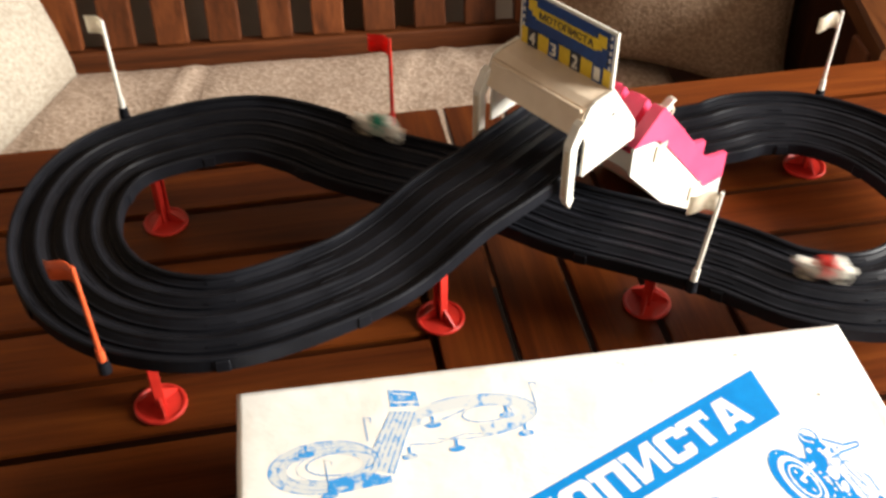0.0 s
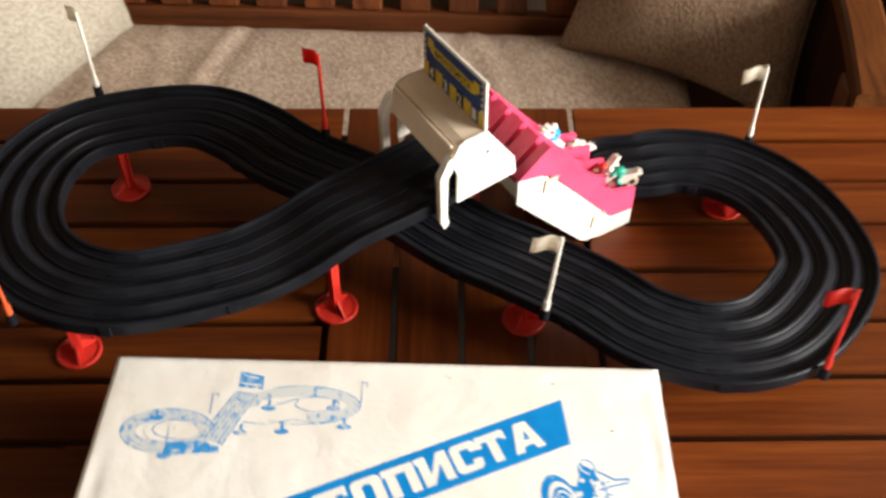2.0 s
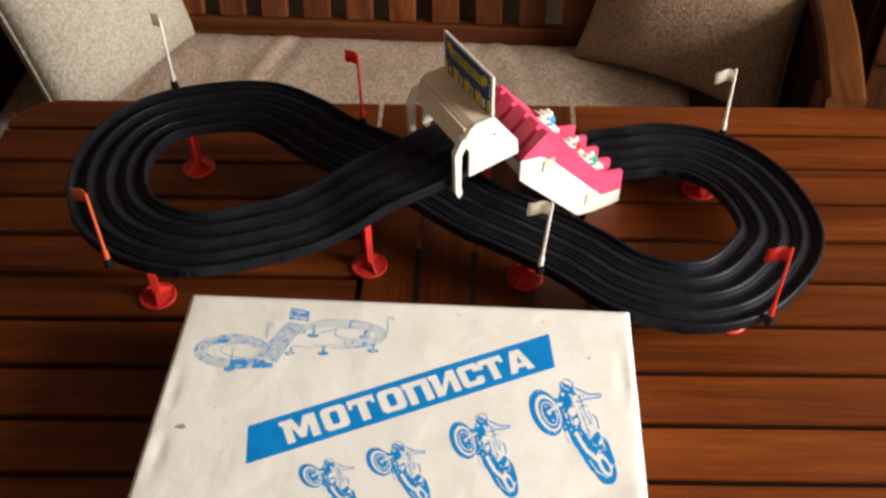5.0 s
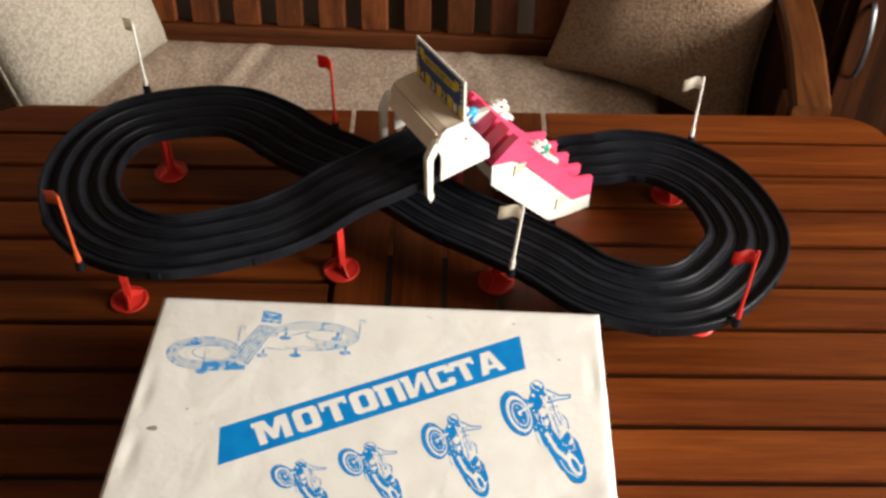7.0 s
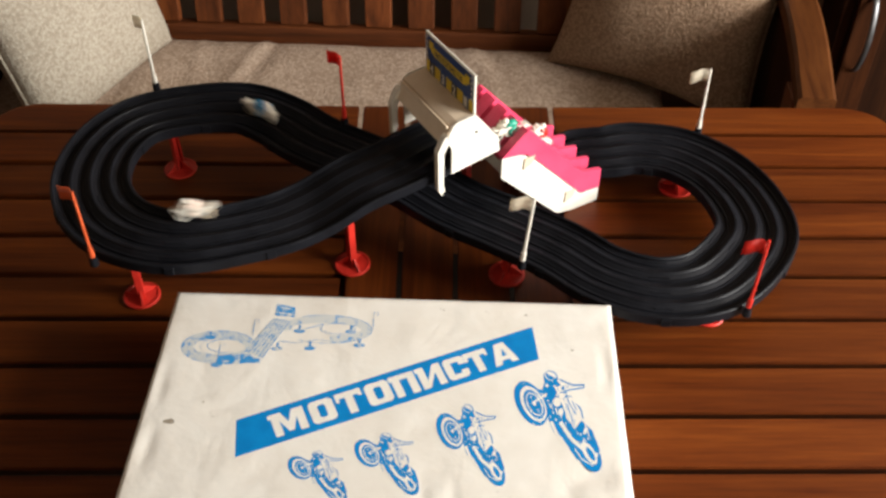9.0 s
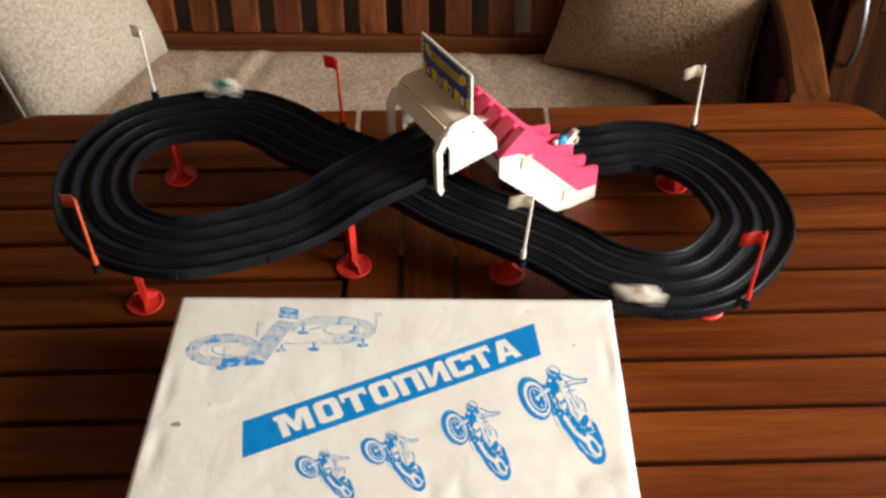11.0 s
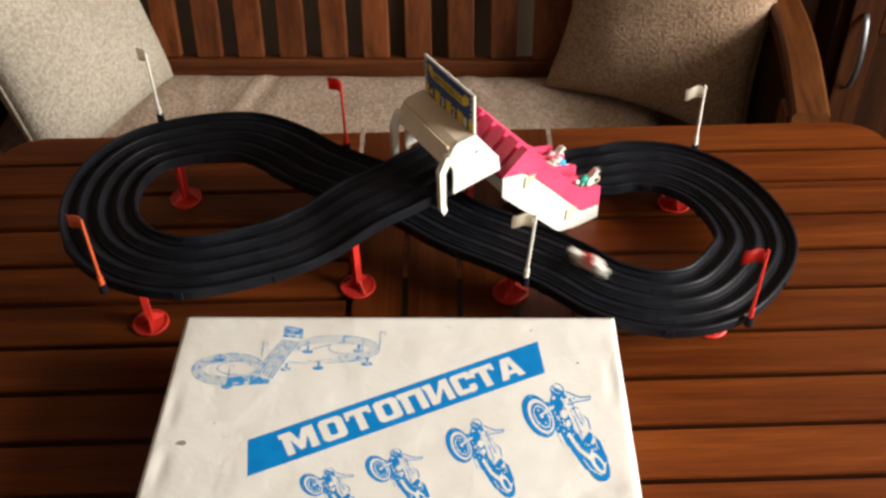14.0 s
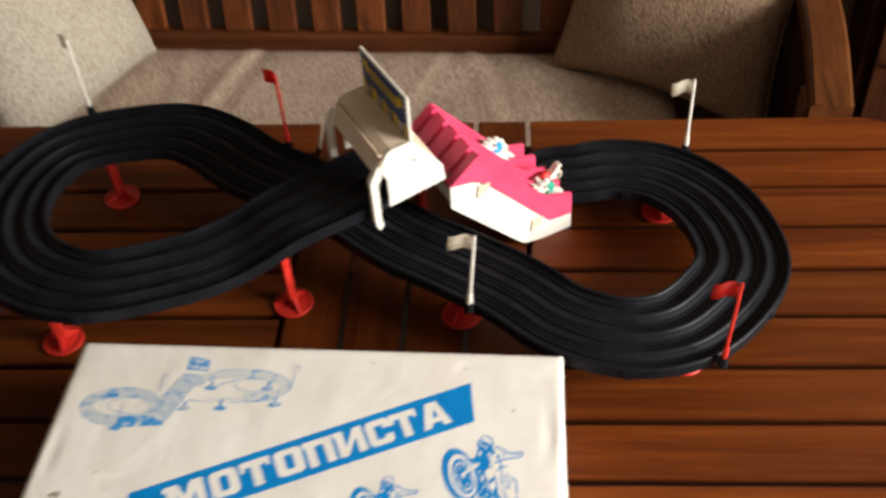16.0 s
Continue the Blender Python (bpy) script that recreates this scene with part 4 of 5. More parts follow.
def build_box():
    box = thing("toy_box", BOX, "white cardboard toy box with blue print, lying on the table", "box")
    w, d, h = 0.502, 0.36, 0.0902
    bm = bmesh.new()
    nx, ny = 120, 86
    grid = []
    for i in range(nx + 1):
        line = []
        for j in range(ny + 1):
            x, y = w * i / nx, -d * j / ny
            edge = min(x, w - x, -y, d + y)
            sag = -0.00025 * abs(noise.noise(Vector((x * 9, y * 9, 2.0))))
            round_off = -0.0004 * max(0.0, 1 - edge / 0.005)
            dent = 0.0
            for dx, dy, lx, ly, deep in DENTS:
                dent -= deep * math.exp(-((x - dx) / lx) ** 2 - ((-y - dy) / ly) ** 2)
            line.append(bm.verts.new((x, y, h + sag * min(1.0, edge / 0.03) + round_off + dent)))
        grid.append(line)
    for i in range(nx):
        for j in range(ny):
            bm.faces.new((grid[i][j], grid[i + 1][j], grid[i + 1][j + 1], grid[i][j + 1]))
    # worn, rounded edges; the side walls bulge outwards towards the open front
    def outset(i, j):
        bulge = min(1.0, max(0.0, -grid[i][j].co.y / 0.26))
        return (0.013 * bulge if i == nx else 0.005 * (1 - bulge) - 0.004 if i == 0 else 0.0), (-0.004 if j == ny else 0.0)

    order = [(i, 0) for i in range(nx + 1)] + [(nx, j) for j in range(1, ny + 1)] + [(i, ny) for i in range(nx - 1, -1, -1)] + [(0, j) for j in range(ny - 1, 0, -1)]
    rings = [[grid[i][j] for i, j in order]]
    for share, level, out in ((0.05, h - 0.0017, 0.0005), (0.15, h - 0.0034, 0.0011), (0.35, h - 0.0070, 0.0015), (0.62, h * 0.6, 0.0018), (1.0, 0.004, 0.0018)):
        ring_now = []
        for i, j in order:
            ox, oy = outset(i, j)
            v = grid[i][j].co
            nudge = out * (1 + 0.4 * noise.noise(Vector((v.x * 40, v.y * 40, level * 50))))
            ring_now.append(bm.verts.new((v.x + ox * share + nudge * ((i == nx) - (i == 0)), v.y + oy * share + nudge * ((j == 0) - (j == ny)), level)))
        rings.append(ring_now)
    for r0, r1 in zip(rings, rings[1:]):
        for k in range(len(order)):
            bm.faces.new((r0[k], r0[(k + 1) % len(order)], r1[(k + 1) % len(order)], r1[k]))
    bm.faces.new(rings[-1])
    part("lid", bm, CARD, box, smooth=True)
    bm = bmesh.new()
    block(bm, (0.003, -d + 0.003, 0.0), (w - 0.003, -0.003, 0.05), 0.001, 1)
    part("tray", bm, CARD, box)
    lift = h + 0.00006

    def ink(name, polys, mat, z=0.0, label="", step=0.000001):
        b2 = bmesh.new()
        for k, poly in enumerate(polys):
            b2.faces.new([b2.verts.new((a, -b, lift + z * 0.1 + step * (k % 12))) for a, b in poly])
        if step == 0.0:
            bmesh.ops.remove_doubles(b2, verts=b2.verts, dist=0.00002)
        ob = part(name, b2, mat, box, label)
        if name in ("printed_detail", "print_gap"):
            tagged(ob, kind="stuff")
        return ob

    def ring(cx, cy, rx, ry, width, turn=0.0, n=26):
        out = []
        ct, st = math.cos(turn), math.sin(turn)
        pt = lambda q, k: (cx + (rx - k) * math.cos(q) * ct - (ry - k) * math.sin(q) * st, cy + (rx - k) * math.cos(q) * st + (ry - k) * math.sin(q) * ct)
        for k in range(n):
            a, b = 2 * math.pi * k / n, 2 * math.pi * (k + 1) / n
            out.append([pt(a, 0), pt(b, 0), pt(b, width), pt(a, width)])
        return out

    def stroke(pts, width):
        out = []
        for (x0, y0), (x1, y1) in zip(pts, pts[1:]):
            l = math.hypot(x1 - x0, y1 - y0) or 1.0
            nx_, ny_ = -(y1 - y0) / l * width / 2, (x1 - x0) / l * width / 2
            out.append([(x0 + nx_, y0 + ny_), (x1 + nx_, y1 + ny_), (x1 - nx_, y1 - ny_), (x0 - nx_, y0 - ny_)])
        return out

    def curve(fn, n=24):
        return [fn(k / n) for k in range(n + 1)]

    # torn scuffs in the card
    rng = random.Random(5)
    for a, b, r in ((0.031, 0.184, 0.0048), (0.455, 0.070, 0.0016), (0.285, 0.288, 0.0018), (0.062, 0.158, 0.0014), (0.405, 0.020, 0.0016)):
        spike = [(a + r * (0.5 + rng.random()) * math.cos(q), b + 0.6 * r * (0.5 + rng.random()) * math.sin(q)) for q in (2 * math.pi * k / 11 for k in range(11))]
        ink("scuff", [spike], SCUFF)
    # banner and title
    tl, tr, br, bl = (0.101, 0.1798), (0.4116, 0.0374), (0.418, 0.0845), (0.108, 0.2260)
    ink("banner", [[tl, tr, br, bl]], PRINT_BLUE, 0.0, "slanting blue title banner")
    for letter, f0, f1 in (("М", 0.115, 0.236), ("О", 0.243, 0.328), ("Т", 0.330, 0.422), ("О", 0.426, 0.512), ("П", 0.508, 0.600), ("И", 0.597, 0.690), ("С", 0.692, 0.770), ("Т", 0.764, 0.850), ("А", 0.848, 0.938)):
        glyph = bmesh.new()
        for k, poly in enumerate(BLOCK_LETTERS[letter]):
            corners = []
            for p, q in poly:
                f, g = f0 + (f1 - f0) * (0.03 + 0.92 * p) - 0.026 * (q - 0.5) - 0.011, 0.83 - 0.66 * q
                top = (tl[0] + (tr[0] - tl[0]) * f, tl[1] + (tr[1] - tl[1]) * f)
                bot = (bl[0] + (br[0] - bl[0]) * f, bl[1] + (br[1] - bl[1]) * f)
                corners.append(glyph.verts.new((top[0] + (bot[0] - top[0]) * g, -(top[1] + (bot[1] - top[1]) * g), lift + 0.00004 + 0.000001 * k)))
            glyph.faces.new(corners)
        part("title_letter", glyph, CARD, box, "white block letter")

    # four printed motorcycles, each larger than the one before
    def disc(cx, cy, rx, ry, turn, n=26):
        ct, st = math.cos(turn), math.sin(turn)
        return [(cx + rx * math.cos(q) * ct - ry * math.sin(q) * st, cy + rx * math.cos(q) * st + ry * math.sin(q) * ct) for q in (2 * math.pi * k / n for k in range(n))]

    def printed_bike(a0, b0, a1, b1):
        w_, h_ = a1 - a0, b1 - b0
        put = lambda polys: [[(a0 + p * w_, b0 + q * h_) for p, q in poly] for poly in polys]
        blue = [disc(0.205, 0.36, 0.255, 0.165, 0.95), disc(0.845, 0.83, 0.205, 0.125, 0.95),
                [(0.36, 0.30), (0.50, 0.24), (0.60, 0.34), (0.62, 0.50), (0.72, 0.60), (0.80, 0.52), (0.92, 0.62), (0.99, 0.80), (0.92, 0.94), (0.72, 0.90), (0.62, 0.78), (0.46, 0.64), (0.40, 0.50)],
                disc(0.455, 0.085, 0.088, 0.078, 0.2), [(0.38, 0.13), (0.54, 0.12), (0.60, 0.20), (0.56, 0.30), (0.44, 0.30), (0.34, 0.24)]]
        blue += stroke([(0.30, 0.22), (0.40, 0.26), (0.56, 0.17)], 0.03) + stroke([(0.56, 0.10), (0.72, 0.16), (0.86, 0.15)], 0.016) + stroke([(0.60, 0.22), (0.74, 0.20), (0.85, 0.18), (0.86, 0.15)], 0.014)
        blue += stroke([(0.66, 0.24), (0.70, 0.32), (0.80, 0.40), (0.82, 0.50)], 0.016)
        white = [disc(0.235, 0.365, 0.205, 0.128, 0.95), disc(0.865, 0.835, 0.125, 0.060, 0.95),
                 [(0.50, 0.19), (0.62, 0.15), (0.68, 0.26), (0.78, 0.40), (0.76, 0.52), (0.70, 0.60), (0.63, 0.48), (0.56, 0.32)]]
        white += stroke([(0.44, 0.54), (0.50, 0.66), (0.62, 0.80)], 0.035) + stroke([(0.55, 0.54), (0.66, 0.70), (0.80, 0.80), (0.96, 0.86)], 0.042)
        white += [disc(0.452, 0.066, 0.070, 0.048, 0.2), disc(0.405, 0.17, 0.022, 0.018, 0.3), disc(0.50, 0.175, 0.016, 0.014, 0.3), disc(0.52, 0.34, 0.045, 0.05, 0.0), disc(0.56, 0.44, 0.03, 0.04, 0.3), disc(0.84, 0.62, 0.02, 0.04, 0.6), disc(0.60, 0.62, 0.025, 0.02, 0.0)]
        top = [disc(0.245, 0.37, 0.168, 0.102, 0.95), disc(0.88, 0.845, 0.075, 0.030, 0.95)] + stroke([(0.62, 0.20), (0.66, 0.34), (0.74, 0.46)], 0.012) + stroke([(0.56, 0.24), (0.66, 0.22)], 0.012) + stroke([(0.60, 0.30), (0.66, 0.27), (0.70, 0.28)], 0.010) + stroke([(0.64, 0.36), (0.69, 0.52), (0.71, 0.58)], 0.011) + stroke([(0.70, 0.32), (0.75, 0.42)], 0.009) + [disc(0.460, 0.088, 0.060, 0.022, 0.35), disc(0.41, 0.052, 0.018, 0.012, 0.4), disc(0.60, 0.19, 0.016, 0.022, 0.3), disc(0.655, 0.175, 0.012, 0.010, 0.0)]
        spots = [disc(0.25 + 0.085 * math.cos(q), 0.37 + 0.078 * math.sin(q), 0.017, 0.007, q) for q in (k * math.pi / 3 for k in range(6))] + ring(0.248, 0.37, 0.135, 0.082, 0.014, 0.95) + [disc(0.25, 0.37, 0.020, 0.014, 0.3)]  + stroke([(0.22, 0.36), (0.30, 0.32), (0.40, 0.255)], 0.020)
        spots += [disc(a, b, 0.013, 0.009, a * 9) for a, b in ((0.41, 0.33), (0.44, 0.39), (0.47, 0.45), (0.50, 0.52), (0.58, 0.60), (0.66, 0.66), (0.70, 0.72), (0.56, 0.70), (0.62, 0.88), (0.78, 0.66), (0.86, 0.70), (0.52, 0.27), (0.47, 0.115))]
        spots += stroke([(0.84, 0.56), (0.88, 0.68)], 0.014) + stroke([(0.50, 0.40), (0.52, 0.47)], 0.016) + stroke([(0.45, 0.36), (0.46, 0.42)], 0.012) + stroke([(0.70, 0.80), (0.78, 0.90), (0.90, 0.955)], 0.012)
        dice = random.Random(11)
        for k in range(26):
            f = k / 25
            spots.append(disc(0.42 + 0.48 * f + dice.uniform(-0.05, 0.09), 0.34 + 0.46 * f + dice.uniform(-0.06, 0.10), dice.uniform(0.005, 0.013), dice.uniform(0.004, 0.009), dice.uniform(0, 3), 9))
        for k in range(12):
            q = 2 * math.pi * k / 12
            spots.append(disc(0.175 + 0.235 * math.cos(q) * 0.58 - 0.150 * math.sin(q) * 0.81, 0.365 + 0.235 * math.cos(q) * 0.81 + 0.150 * math.sin(q) * 0.58, 0.010, 0.006, q, 8))
        for k in range(9):
            a, b = 0.54 + 0.02 * k + dice.uniform(-0.02, 0.04), 0.20 + 0.038 * k
            top += stroke([(a, b), (a + dice.uniform(0.01, 0.05), b + dice.uniform(0.0, 0.035))], 0.008)
        ink("printed_motorcycle", put(blue), PRINT_BLUE)
        ink("print_gap", put(white), CARD, 0.0003)
        ink("printed_detail", put(top), PRINT_BLUE, 0.0006)
        ink("print_gap", put(spots), CARD, 0.0009)

    printed_bike(0.162, 0.214, 0.226, 0.274)
    printed_bike(0.227, 0.189, 0.296, 0.262)
    printed_bike(0.309, 0.149, 0.381, 0.248)
    printed_bike(0.390, 0.099, 0.478, 0.227)

    # worn line drawing of the track
    line = ring(0.0635, 0.081, 0.042, 0.0240, 0.0009, 0.0) + ring(0.0760, 0.0795, 0.0262, 0.0108, 0.0009, 0.0)
    for k in range(1, 4):
        line += ring(0.0635 + 0.003 * k, 0.081, 0.042 - 0.004 * k, 0.0240 - 0.0033 * k, 0.0004, 0.0)[4:22]
    line += ring(0.1800, 0.050, 0.0520, 0.0215, 0.0008, 0.0)[17:] + ring(0.1800, 0.050, 0.0520, 0.0215, 0.0008, 0.0)[:9] + ring(0.1925, 0.0490, 0.0200, 0.0085, 0.0008, 0.0)
    line += stroke([(0.1290, 0.070), (0.150, 0.072), (0.172, 0.066), (0.192, 0.069), (0.205, 0.068)], 0.0009) + stroke([(0.142, 0.054), (0.160, 0.049), (0.175, 0.043), (0.190, 0.0405)], 0.0009)
    for k in range(6):
        g = k / 5
        line += stroke([(0.0935 + 0.0205 * g, 0.0875 + 0.0075 * g), (0.106 + 0.0195 * g, 0.061 + 0.004 * g), (0.1186 + 0.0186 * g, 0.036 + 0.0028 * g)], 0.0010)
    ink("track_drawing", line, PRINT_WORN, 0.0004)
    ink("ramp_drawing", [[(0.0935, 0.0875), (0.1140, 0.0950), (0.1373, 0.0388), (0.1184, 0.0357)]], PRINT_PALE, 0.0)
    ink("loop_tint", ring(0.0635, 0.081, 0.042, 0.0240, 0.013), PRINT_PALE, -0.0004, "", 0.0)
    ink("loop_tint", ring(0.1800, 0.050, 0.0515, 0.0210, 0.0120)[12:] + ring(0.1800, 0.050, 0.0515, 0.0210, 0.0120)[:6], PRINT_PALE, -0.0004, "", 0.0)
    ink("track_shade", [[(0.0656, 0.0943), (0.090, 0.0890), (0.1123, 0.0965), (0.1123, 0.1020), (0.068, 0.1064)]], PRINT_WORN, 0.0006)
    ink("sign_drawing", [[(0.1185, 0.0137), (0.1402, 0.0190), (0.1415, 0.0338), (0.1186, 0.0317)]], PRINT_WORN, 0.0004)
    ink("sign_lines", stroke([(0.122, 0.0185), (0.136, 0.0215)], 0.0014) + stroke([(0.1215, 0.0275), (0.138, 0.0295)], 0.0016), CARD, 0.0008)
    for a, b in ((0.0659, 0.1073), (0.0508, 0.0675), (0.1282, 0.0812), (0.1644, 0.079), (0.2188, 0.0726), (0.2077, 0.053), (0.1496, 0.0542)):
        ink("stand_drawing", stroke([(a, b - 0.009), (a, b)], 0.0022) + [disc(a, b, 0.0062, 0.0030, 0.0, 14)], PRINT_WORN, 0.0009)
    for a, b in ((0.098, 0.062), (0.232, 0.046), (0.0655, 0.098)):
        ink("flag_drawing", stroke([(a, b), (a - 0.001, b - 0.023)], 0.0007) + stroke([(a - 0.001, b - 0.023), (a + 0.004, b - 0.022), (a + 0.004, b - 0.018)], 0.0006), PRINT_WORN, 0.0010)


build_box()


# ---- the toy motorcycles ----------------------------------------------------------------
def build_motorcycle(paint, label):
    bike = thing("toy_motorcycle", pose(0, 0, 0), label, "toy motorcycle", "toy motorcycles on the track")
    # x ahead, z up, wheels on z 0
    for x in (-0.0185, 0.0195):
        bm = bmesh.new()
        cylinder(bm, 0.0095, 0.0095, 0.008, pose(x, 0.004, 0.0096, 90, 0, 0), 18)
        bmesh.ops.bevel(bm, geom=[e for e in bm.edges if len(e.link_faces) == 2 and e.calc_face_angle(0) > 1.0], offset=0.0014, segments=2, affect="EDGES")
        wheel = part("wheel", bm, WHITE if x > 0 else CREAM, bike)
        bm = bmesh.new()
        cylinder(bm, 0.0046, 0.0046, 0.0088, pose(x, 0.0044, 0.0096, 90, 0, 0), 12)
        part("hub", bm, RUBBER, wheel)
    bm = bmesh.new()
    plate(bm, [(-0.028, 0.021), (-0.022, 0.0175), (-0.010, 0.008), (0.008, 0.0075), (0.013, 0.017), (0.0205, 0.0105), (0.0235, 0.012), (0.021, 0.027), (0.0165, 0.031), (0.006, 0.0285), (-0.006, 0.023), (-0.018, 0.0245), (-0.030, 0.0275)], -0.0060, 0.0060, tower_put)
    bmesh.ops.bevel(bm, geom=list(bm.edges), offset=0.0009, segments=1, affect="EDGES")
    part("frame", bm, WHITE, bike)
    bm = bmesh.new()
    rod(bm, (0.0140, -0.0105, 0.0285), (0.0140, 0.0105, 0.0285), 0.0013, sides=8)
    rod(bm, (0.0140, 0, 0.0285), (0.0185, 0, 0.011), 0.0018, sides=8)
    part("handlebar", bm, WHITE, bike)
    bm = bmesh.new()
    block(bm, (0.010, -0.0055, 0.0195), (0.031, 0.0055, 0.0220), 0.0008, 1)
    part("mudguard", bm, WHITE, bike)
    bm = bmesh.new()
    block(bm, (-0.034, -0.0055, 0.0205), (-0.013, 0.0055, 0.0240), 0.0008, 1)
    part("mudguard", bm, WHITE, bike)
    # the plain rider figure
    bm = bmesh.new()
    ball(bm, (-0.0015, 0, 0.0280), (0.0105, 0.0074, 0.0070))
    for sgn in (-1, 1):
        rod(bm, (0.003, sgn * 0.0062, 0.0305), (0.0130, sgn * 0.0088, 0.0270), 0.0025, 0.0020, 8)
    for sgn in (-1, 1):
        rod(bm, (-0.006, sgn * 0.0055, 0.0245), (0.004, sgn * 0.0070, 0.0190), 0.0030, 0.0026, 8)
        rod(bm, (0.004, sgn * 0.0070, 0.0190), (-0.003, sgn * 0.0072, 0.0095), 0.0026, 0.0022, 8)
    part("figure", bm, paint, bike, smooth=True)
    bm = bmesh.new()
    ball(bm, (0.0100, 0, 0.0335), (0.0052, 0.0050, 0.0048))
    part("helmet", bm, WHITE, bike, smooth=True)
    for piece in bike.children_recursive:
        piece.data.transform(Matrix.Diagonal((0.81, 0.82, 0.84, 1.0)))
    return bike


BIKES = {
    "white": (build_motorcycle(CLOTH_ROSE, "white toy motorcycle with a pale rose figure"), 0.0365),
    "blue": (build_motorcycle(CLOTH_BLUE, "white toy motorcycle with a bright blue figure"), 0.0122),
    "red": (build_motorcycle(CLOTH_RED, "white toy motorcycle with a bright red figure"), -0.0122),
    "green": (build_motorcycle(CLOTH_GREEN, "white toy motorcycle with a teal green figure"), -0.0365),
}


# ---- the rides: distance along the loop, time by time ------------------------------------
RIDES = {
    "green": [(0, 1.0), (0.1, 1.045), (0.3, 1.155), (0.5, 1.268), (0.6, 1.335), (0.7, 1.39), (0.8, 1.455), (0.9, 1.515), (1.0, 1.595), (1.1, 1.69), (1.2, 1.77), (1.3, 1.856), (1.4, 1.935), (1.5, 1.99), (1.7, 2.0),
              (2.5, 2.01), (3.0, 2.03), (4.0, 2.052), (5.2, 2.09), (6.5, 2.128), (7.5, 2.16), (8.2, 2.178), (9.2, 2.222), (9.4, LAP + 0.05), (9.81, LAP + 0.272), (10.17, LAP + 0.488), (10.4, LAP + 0.612), (10.6, LAP + 0.70),
              (10.8, LAP + 0.765), (11.0, LAP + 0.846), (11.2, LAP + 0.918), (11.4, LAP + 0.99), (11.8, LAP + 1.22), (12.0, LAP + 1.336), (12.2, LAP + 1.456), (12.4, LAP + 1.592), (12.6, LAP + 1.788),
              (12.8, LAP + 1.955), (13.0, LAP + 1.998), (13.5, LAP + 2.014), (14.0, LAP + 2.02), (15.0, LAP + 2.038), (16, LAP + 2.06)],
    "red": [(0, 1.452), (0.1, 1.50), (0.3, 1.62), (0.6, 1.80), (0.7, 1.868), (0.8, 1.935), (0.9, 1.975), (1.0, 2.005), (1.5, 2.02), (2.5, 2.034), (3.0, 2.048), (4.0, 2.08), (6.4, 2.138), (6.8, 2.11), (7.1, 2.09), (7.5, 2.084), (8.2, 2.104),
            (9.6, 2.17), (10.3, 2.212), (10.6, 2.222), (10.75, 2.236), (10.9, LAP - 0.02), (11.0, LAP + 0.015), (11.1, LAP + 0.048), (11.2, LAP + 0.096), (11.4, LAP + 0.162), (11.6, LAP + 0.272), (11.8, LAP + 0.38), (12.0, LAP + 0.488), (12.2, LAP + 0.586), (12.4, LAP + 0.676),
            (12.6, LAP + 0.766), (12.8, LAP + 0.848), (13.0, LAP + 0.928), (13.2, LAP + 1.012), (13.6, LAP + 1.22), (13.8, LAP + 1.31), (14.0, LAP + 1.395), (14.2, LAP + 1.508), (14.4, LAP + 1.64),
            (14.6, LAP + 1.78), (14.8, LAP + 1.90), (15.0, LAP + 1.99), (15.2, LAP + 2.008), (16, LAP + 2.024)],
    "blue": [(0, 2.10), (1.5, 2.116), (2.2, 2.15), (2.5, 2.156), (2.8, 2.09), (3.0, 2.064), (4.0, 2.108), (5.2, 2.16), (6.5, 2.212), (7.1, 2.232), (7.4, LAP + 0.03), (7.5, LAP + 0.076), (7.6, LAP + 0.14), (7.8, LAP + 0.24), (8.0, LAP + 0.364), (8.2, LAP + 0.48),
             (8.38, LAP + 0.586), (8.71, LAP + 0.766), (9.04, LAP + 0.928), (9.21, LAP + 1.012), (9.54, LAP + 1.22), (9.88, LAP + 1.395), (10.04, LAP + 1.508), (10.21, LAP + 1.64), (10.4, LAP + 1.788), (10.6, LAP + 1.908),
             (10.8, LAP + 1.99), (11.0, LAP + 2.02), (11.5, LAP + 2.025), (12.5, LAP + 2.028), (13.5, LAP + 2.044), (14.0, LAP + 2.056), (15.0, LAP + 2.096), (16, LAP + 2.132)],
    "white": [(0, 2.018), (1.5, 2.03), (2.5, 2.048), (3.0, 2.072), (4.0, 2.114), (6.5, 2.148), (7.1, 2.178), (7.5, 2.192), (8.2, 2.226), (8.4, LAP + 0.02), (8.45, LAP + 0.05), (8.83, LAP + 0.272), (9.175, LAP + 0.488), (9.516, LAP + 0.676),
              (9.857, LAP + 0.848), (10.2, LAP + 1.012), (10.54, LAP + 1.215), (10.6, LAP + 1.25), (10.8, LAP + 1.36), (11.0, LAP + 1.477), (11.2, LAP + 1.572), (11.4, LAP + 1.666), (11.6, LAP + 1.766), (11.8, LAP + 1.868),
              (12.0, LAP + 1.97), (12.15, LAP + 2.0), (12.5, LAP + 2.022), (14.0, LAP + 2.028), (15.0, LAP + 2.052), (16, LAP + 2.096)],
}


def bike_pose(s, lane, t):
    p, ahead, side = on_loop(s, lane)
    up = np.cross(side, ahead)
    wobble = 2.0 * math.sin(t * 11.0 + lane * 90.0)
    m = Matrix(((ahead[0], -side[0], up[0], p[0]), (ahead[1], -side[1], up[1], p[1]), (ahead[2], -side[2], up[2], p[2] + 0.0008), (0, 0, 0, 1)))
    return m @ pose(0, 0, 0, wobble, 0, 0)


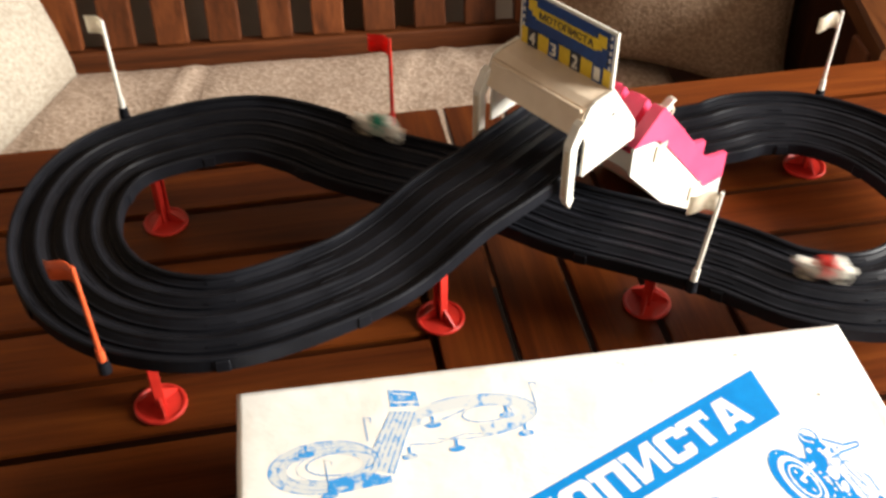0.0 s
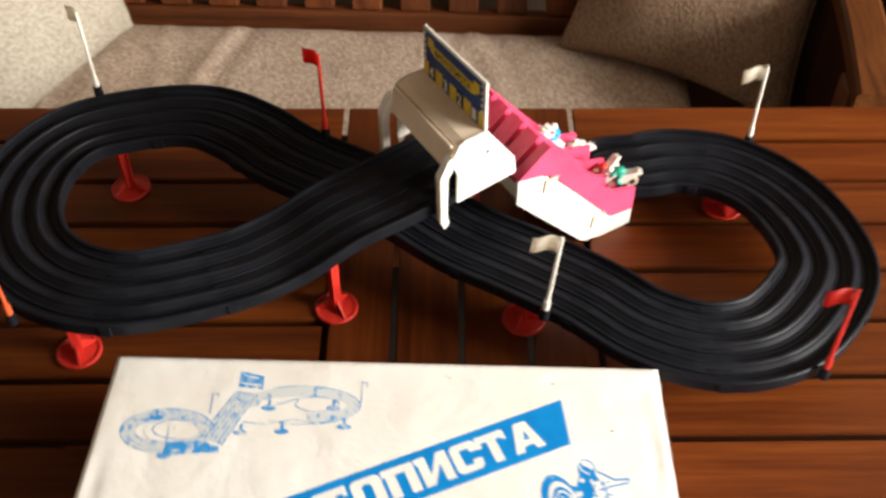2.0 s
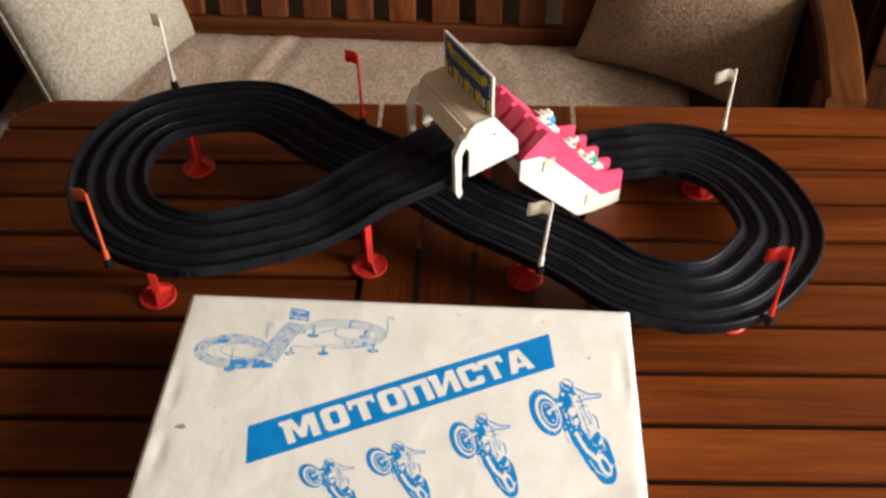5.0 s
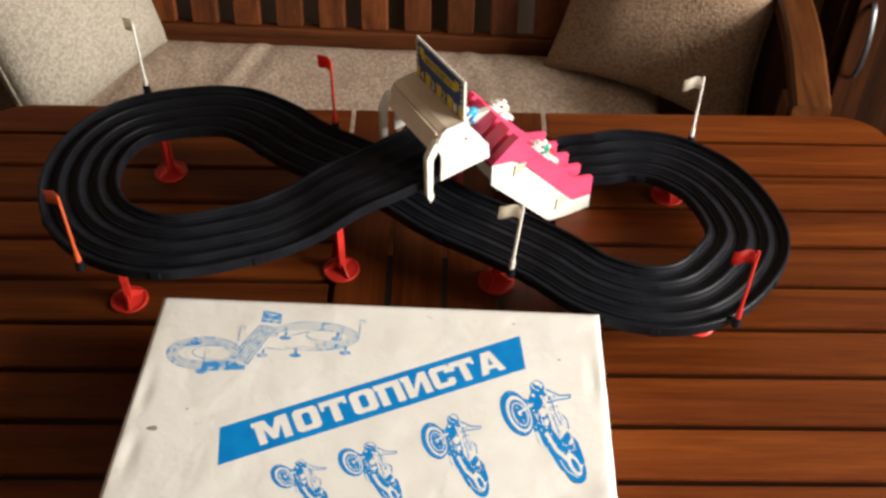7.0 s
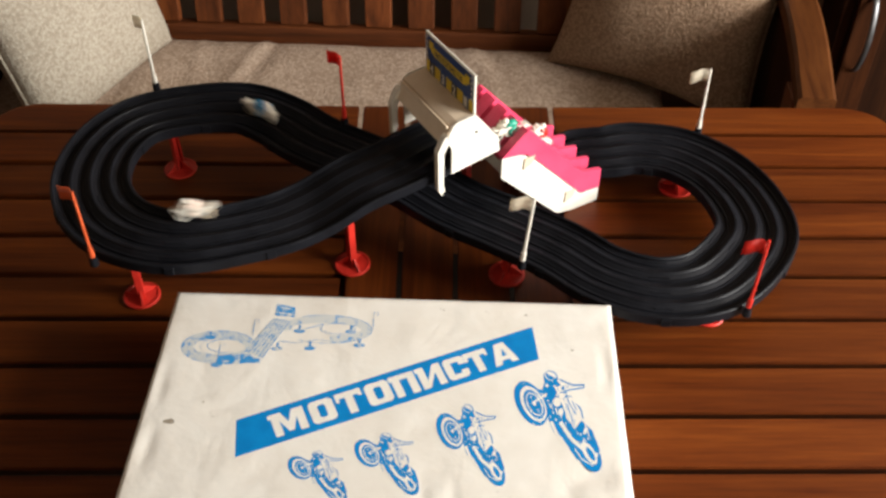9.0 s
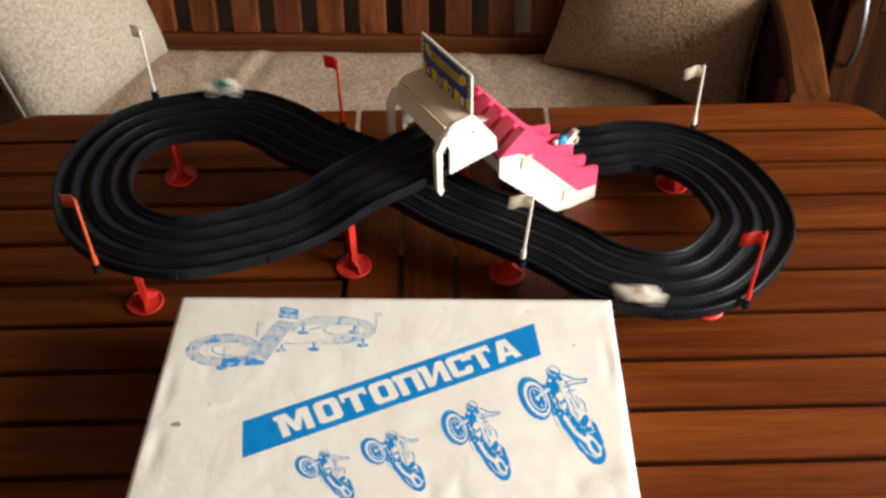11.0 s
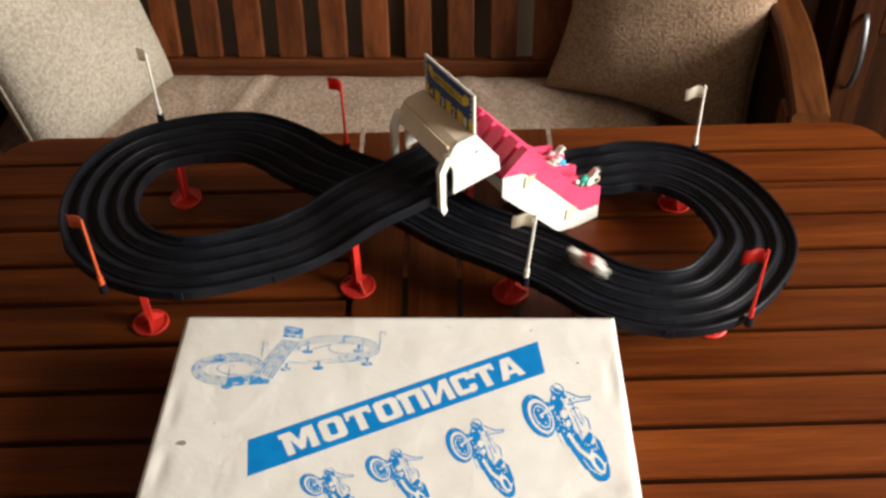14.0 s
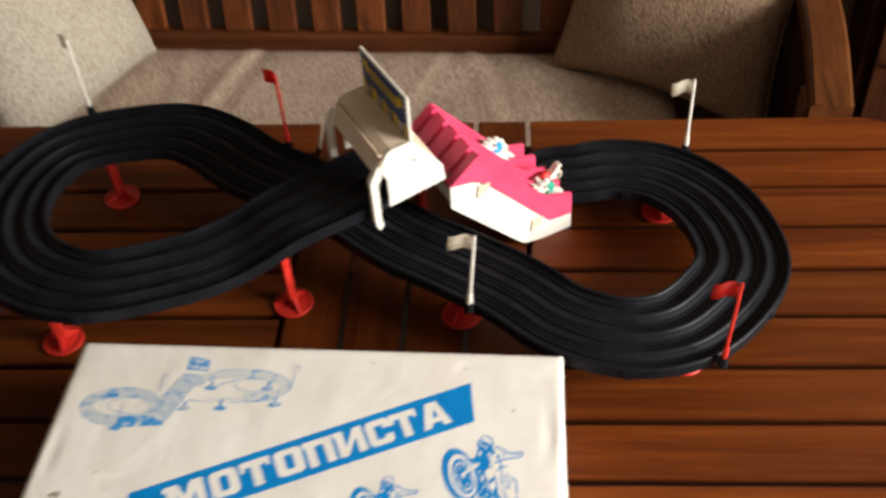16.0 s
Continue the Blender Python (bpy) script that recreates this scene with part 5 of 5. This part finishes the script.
def motions():
    for name, (bike, lane) in BIKES.items():
        ride = RIDES[name]
        ts, ds = [r[0] for r in ride], [r[1] for r in ride]
        walk(bike, [(k / 10, bike_pose(float(np.interp(k / 10, ts, ds)), lane, k / 10)) for k in range(161)])


motions()
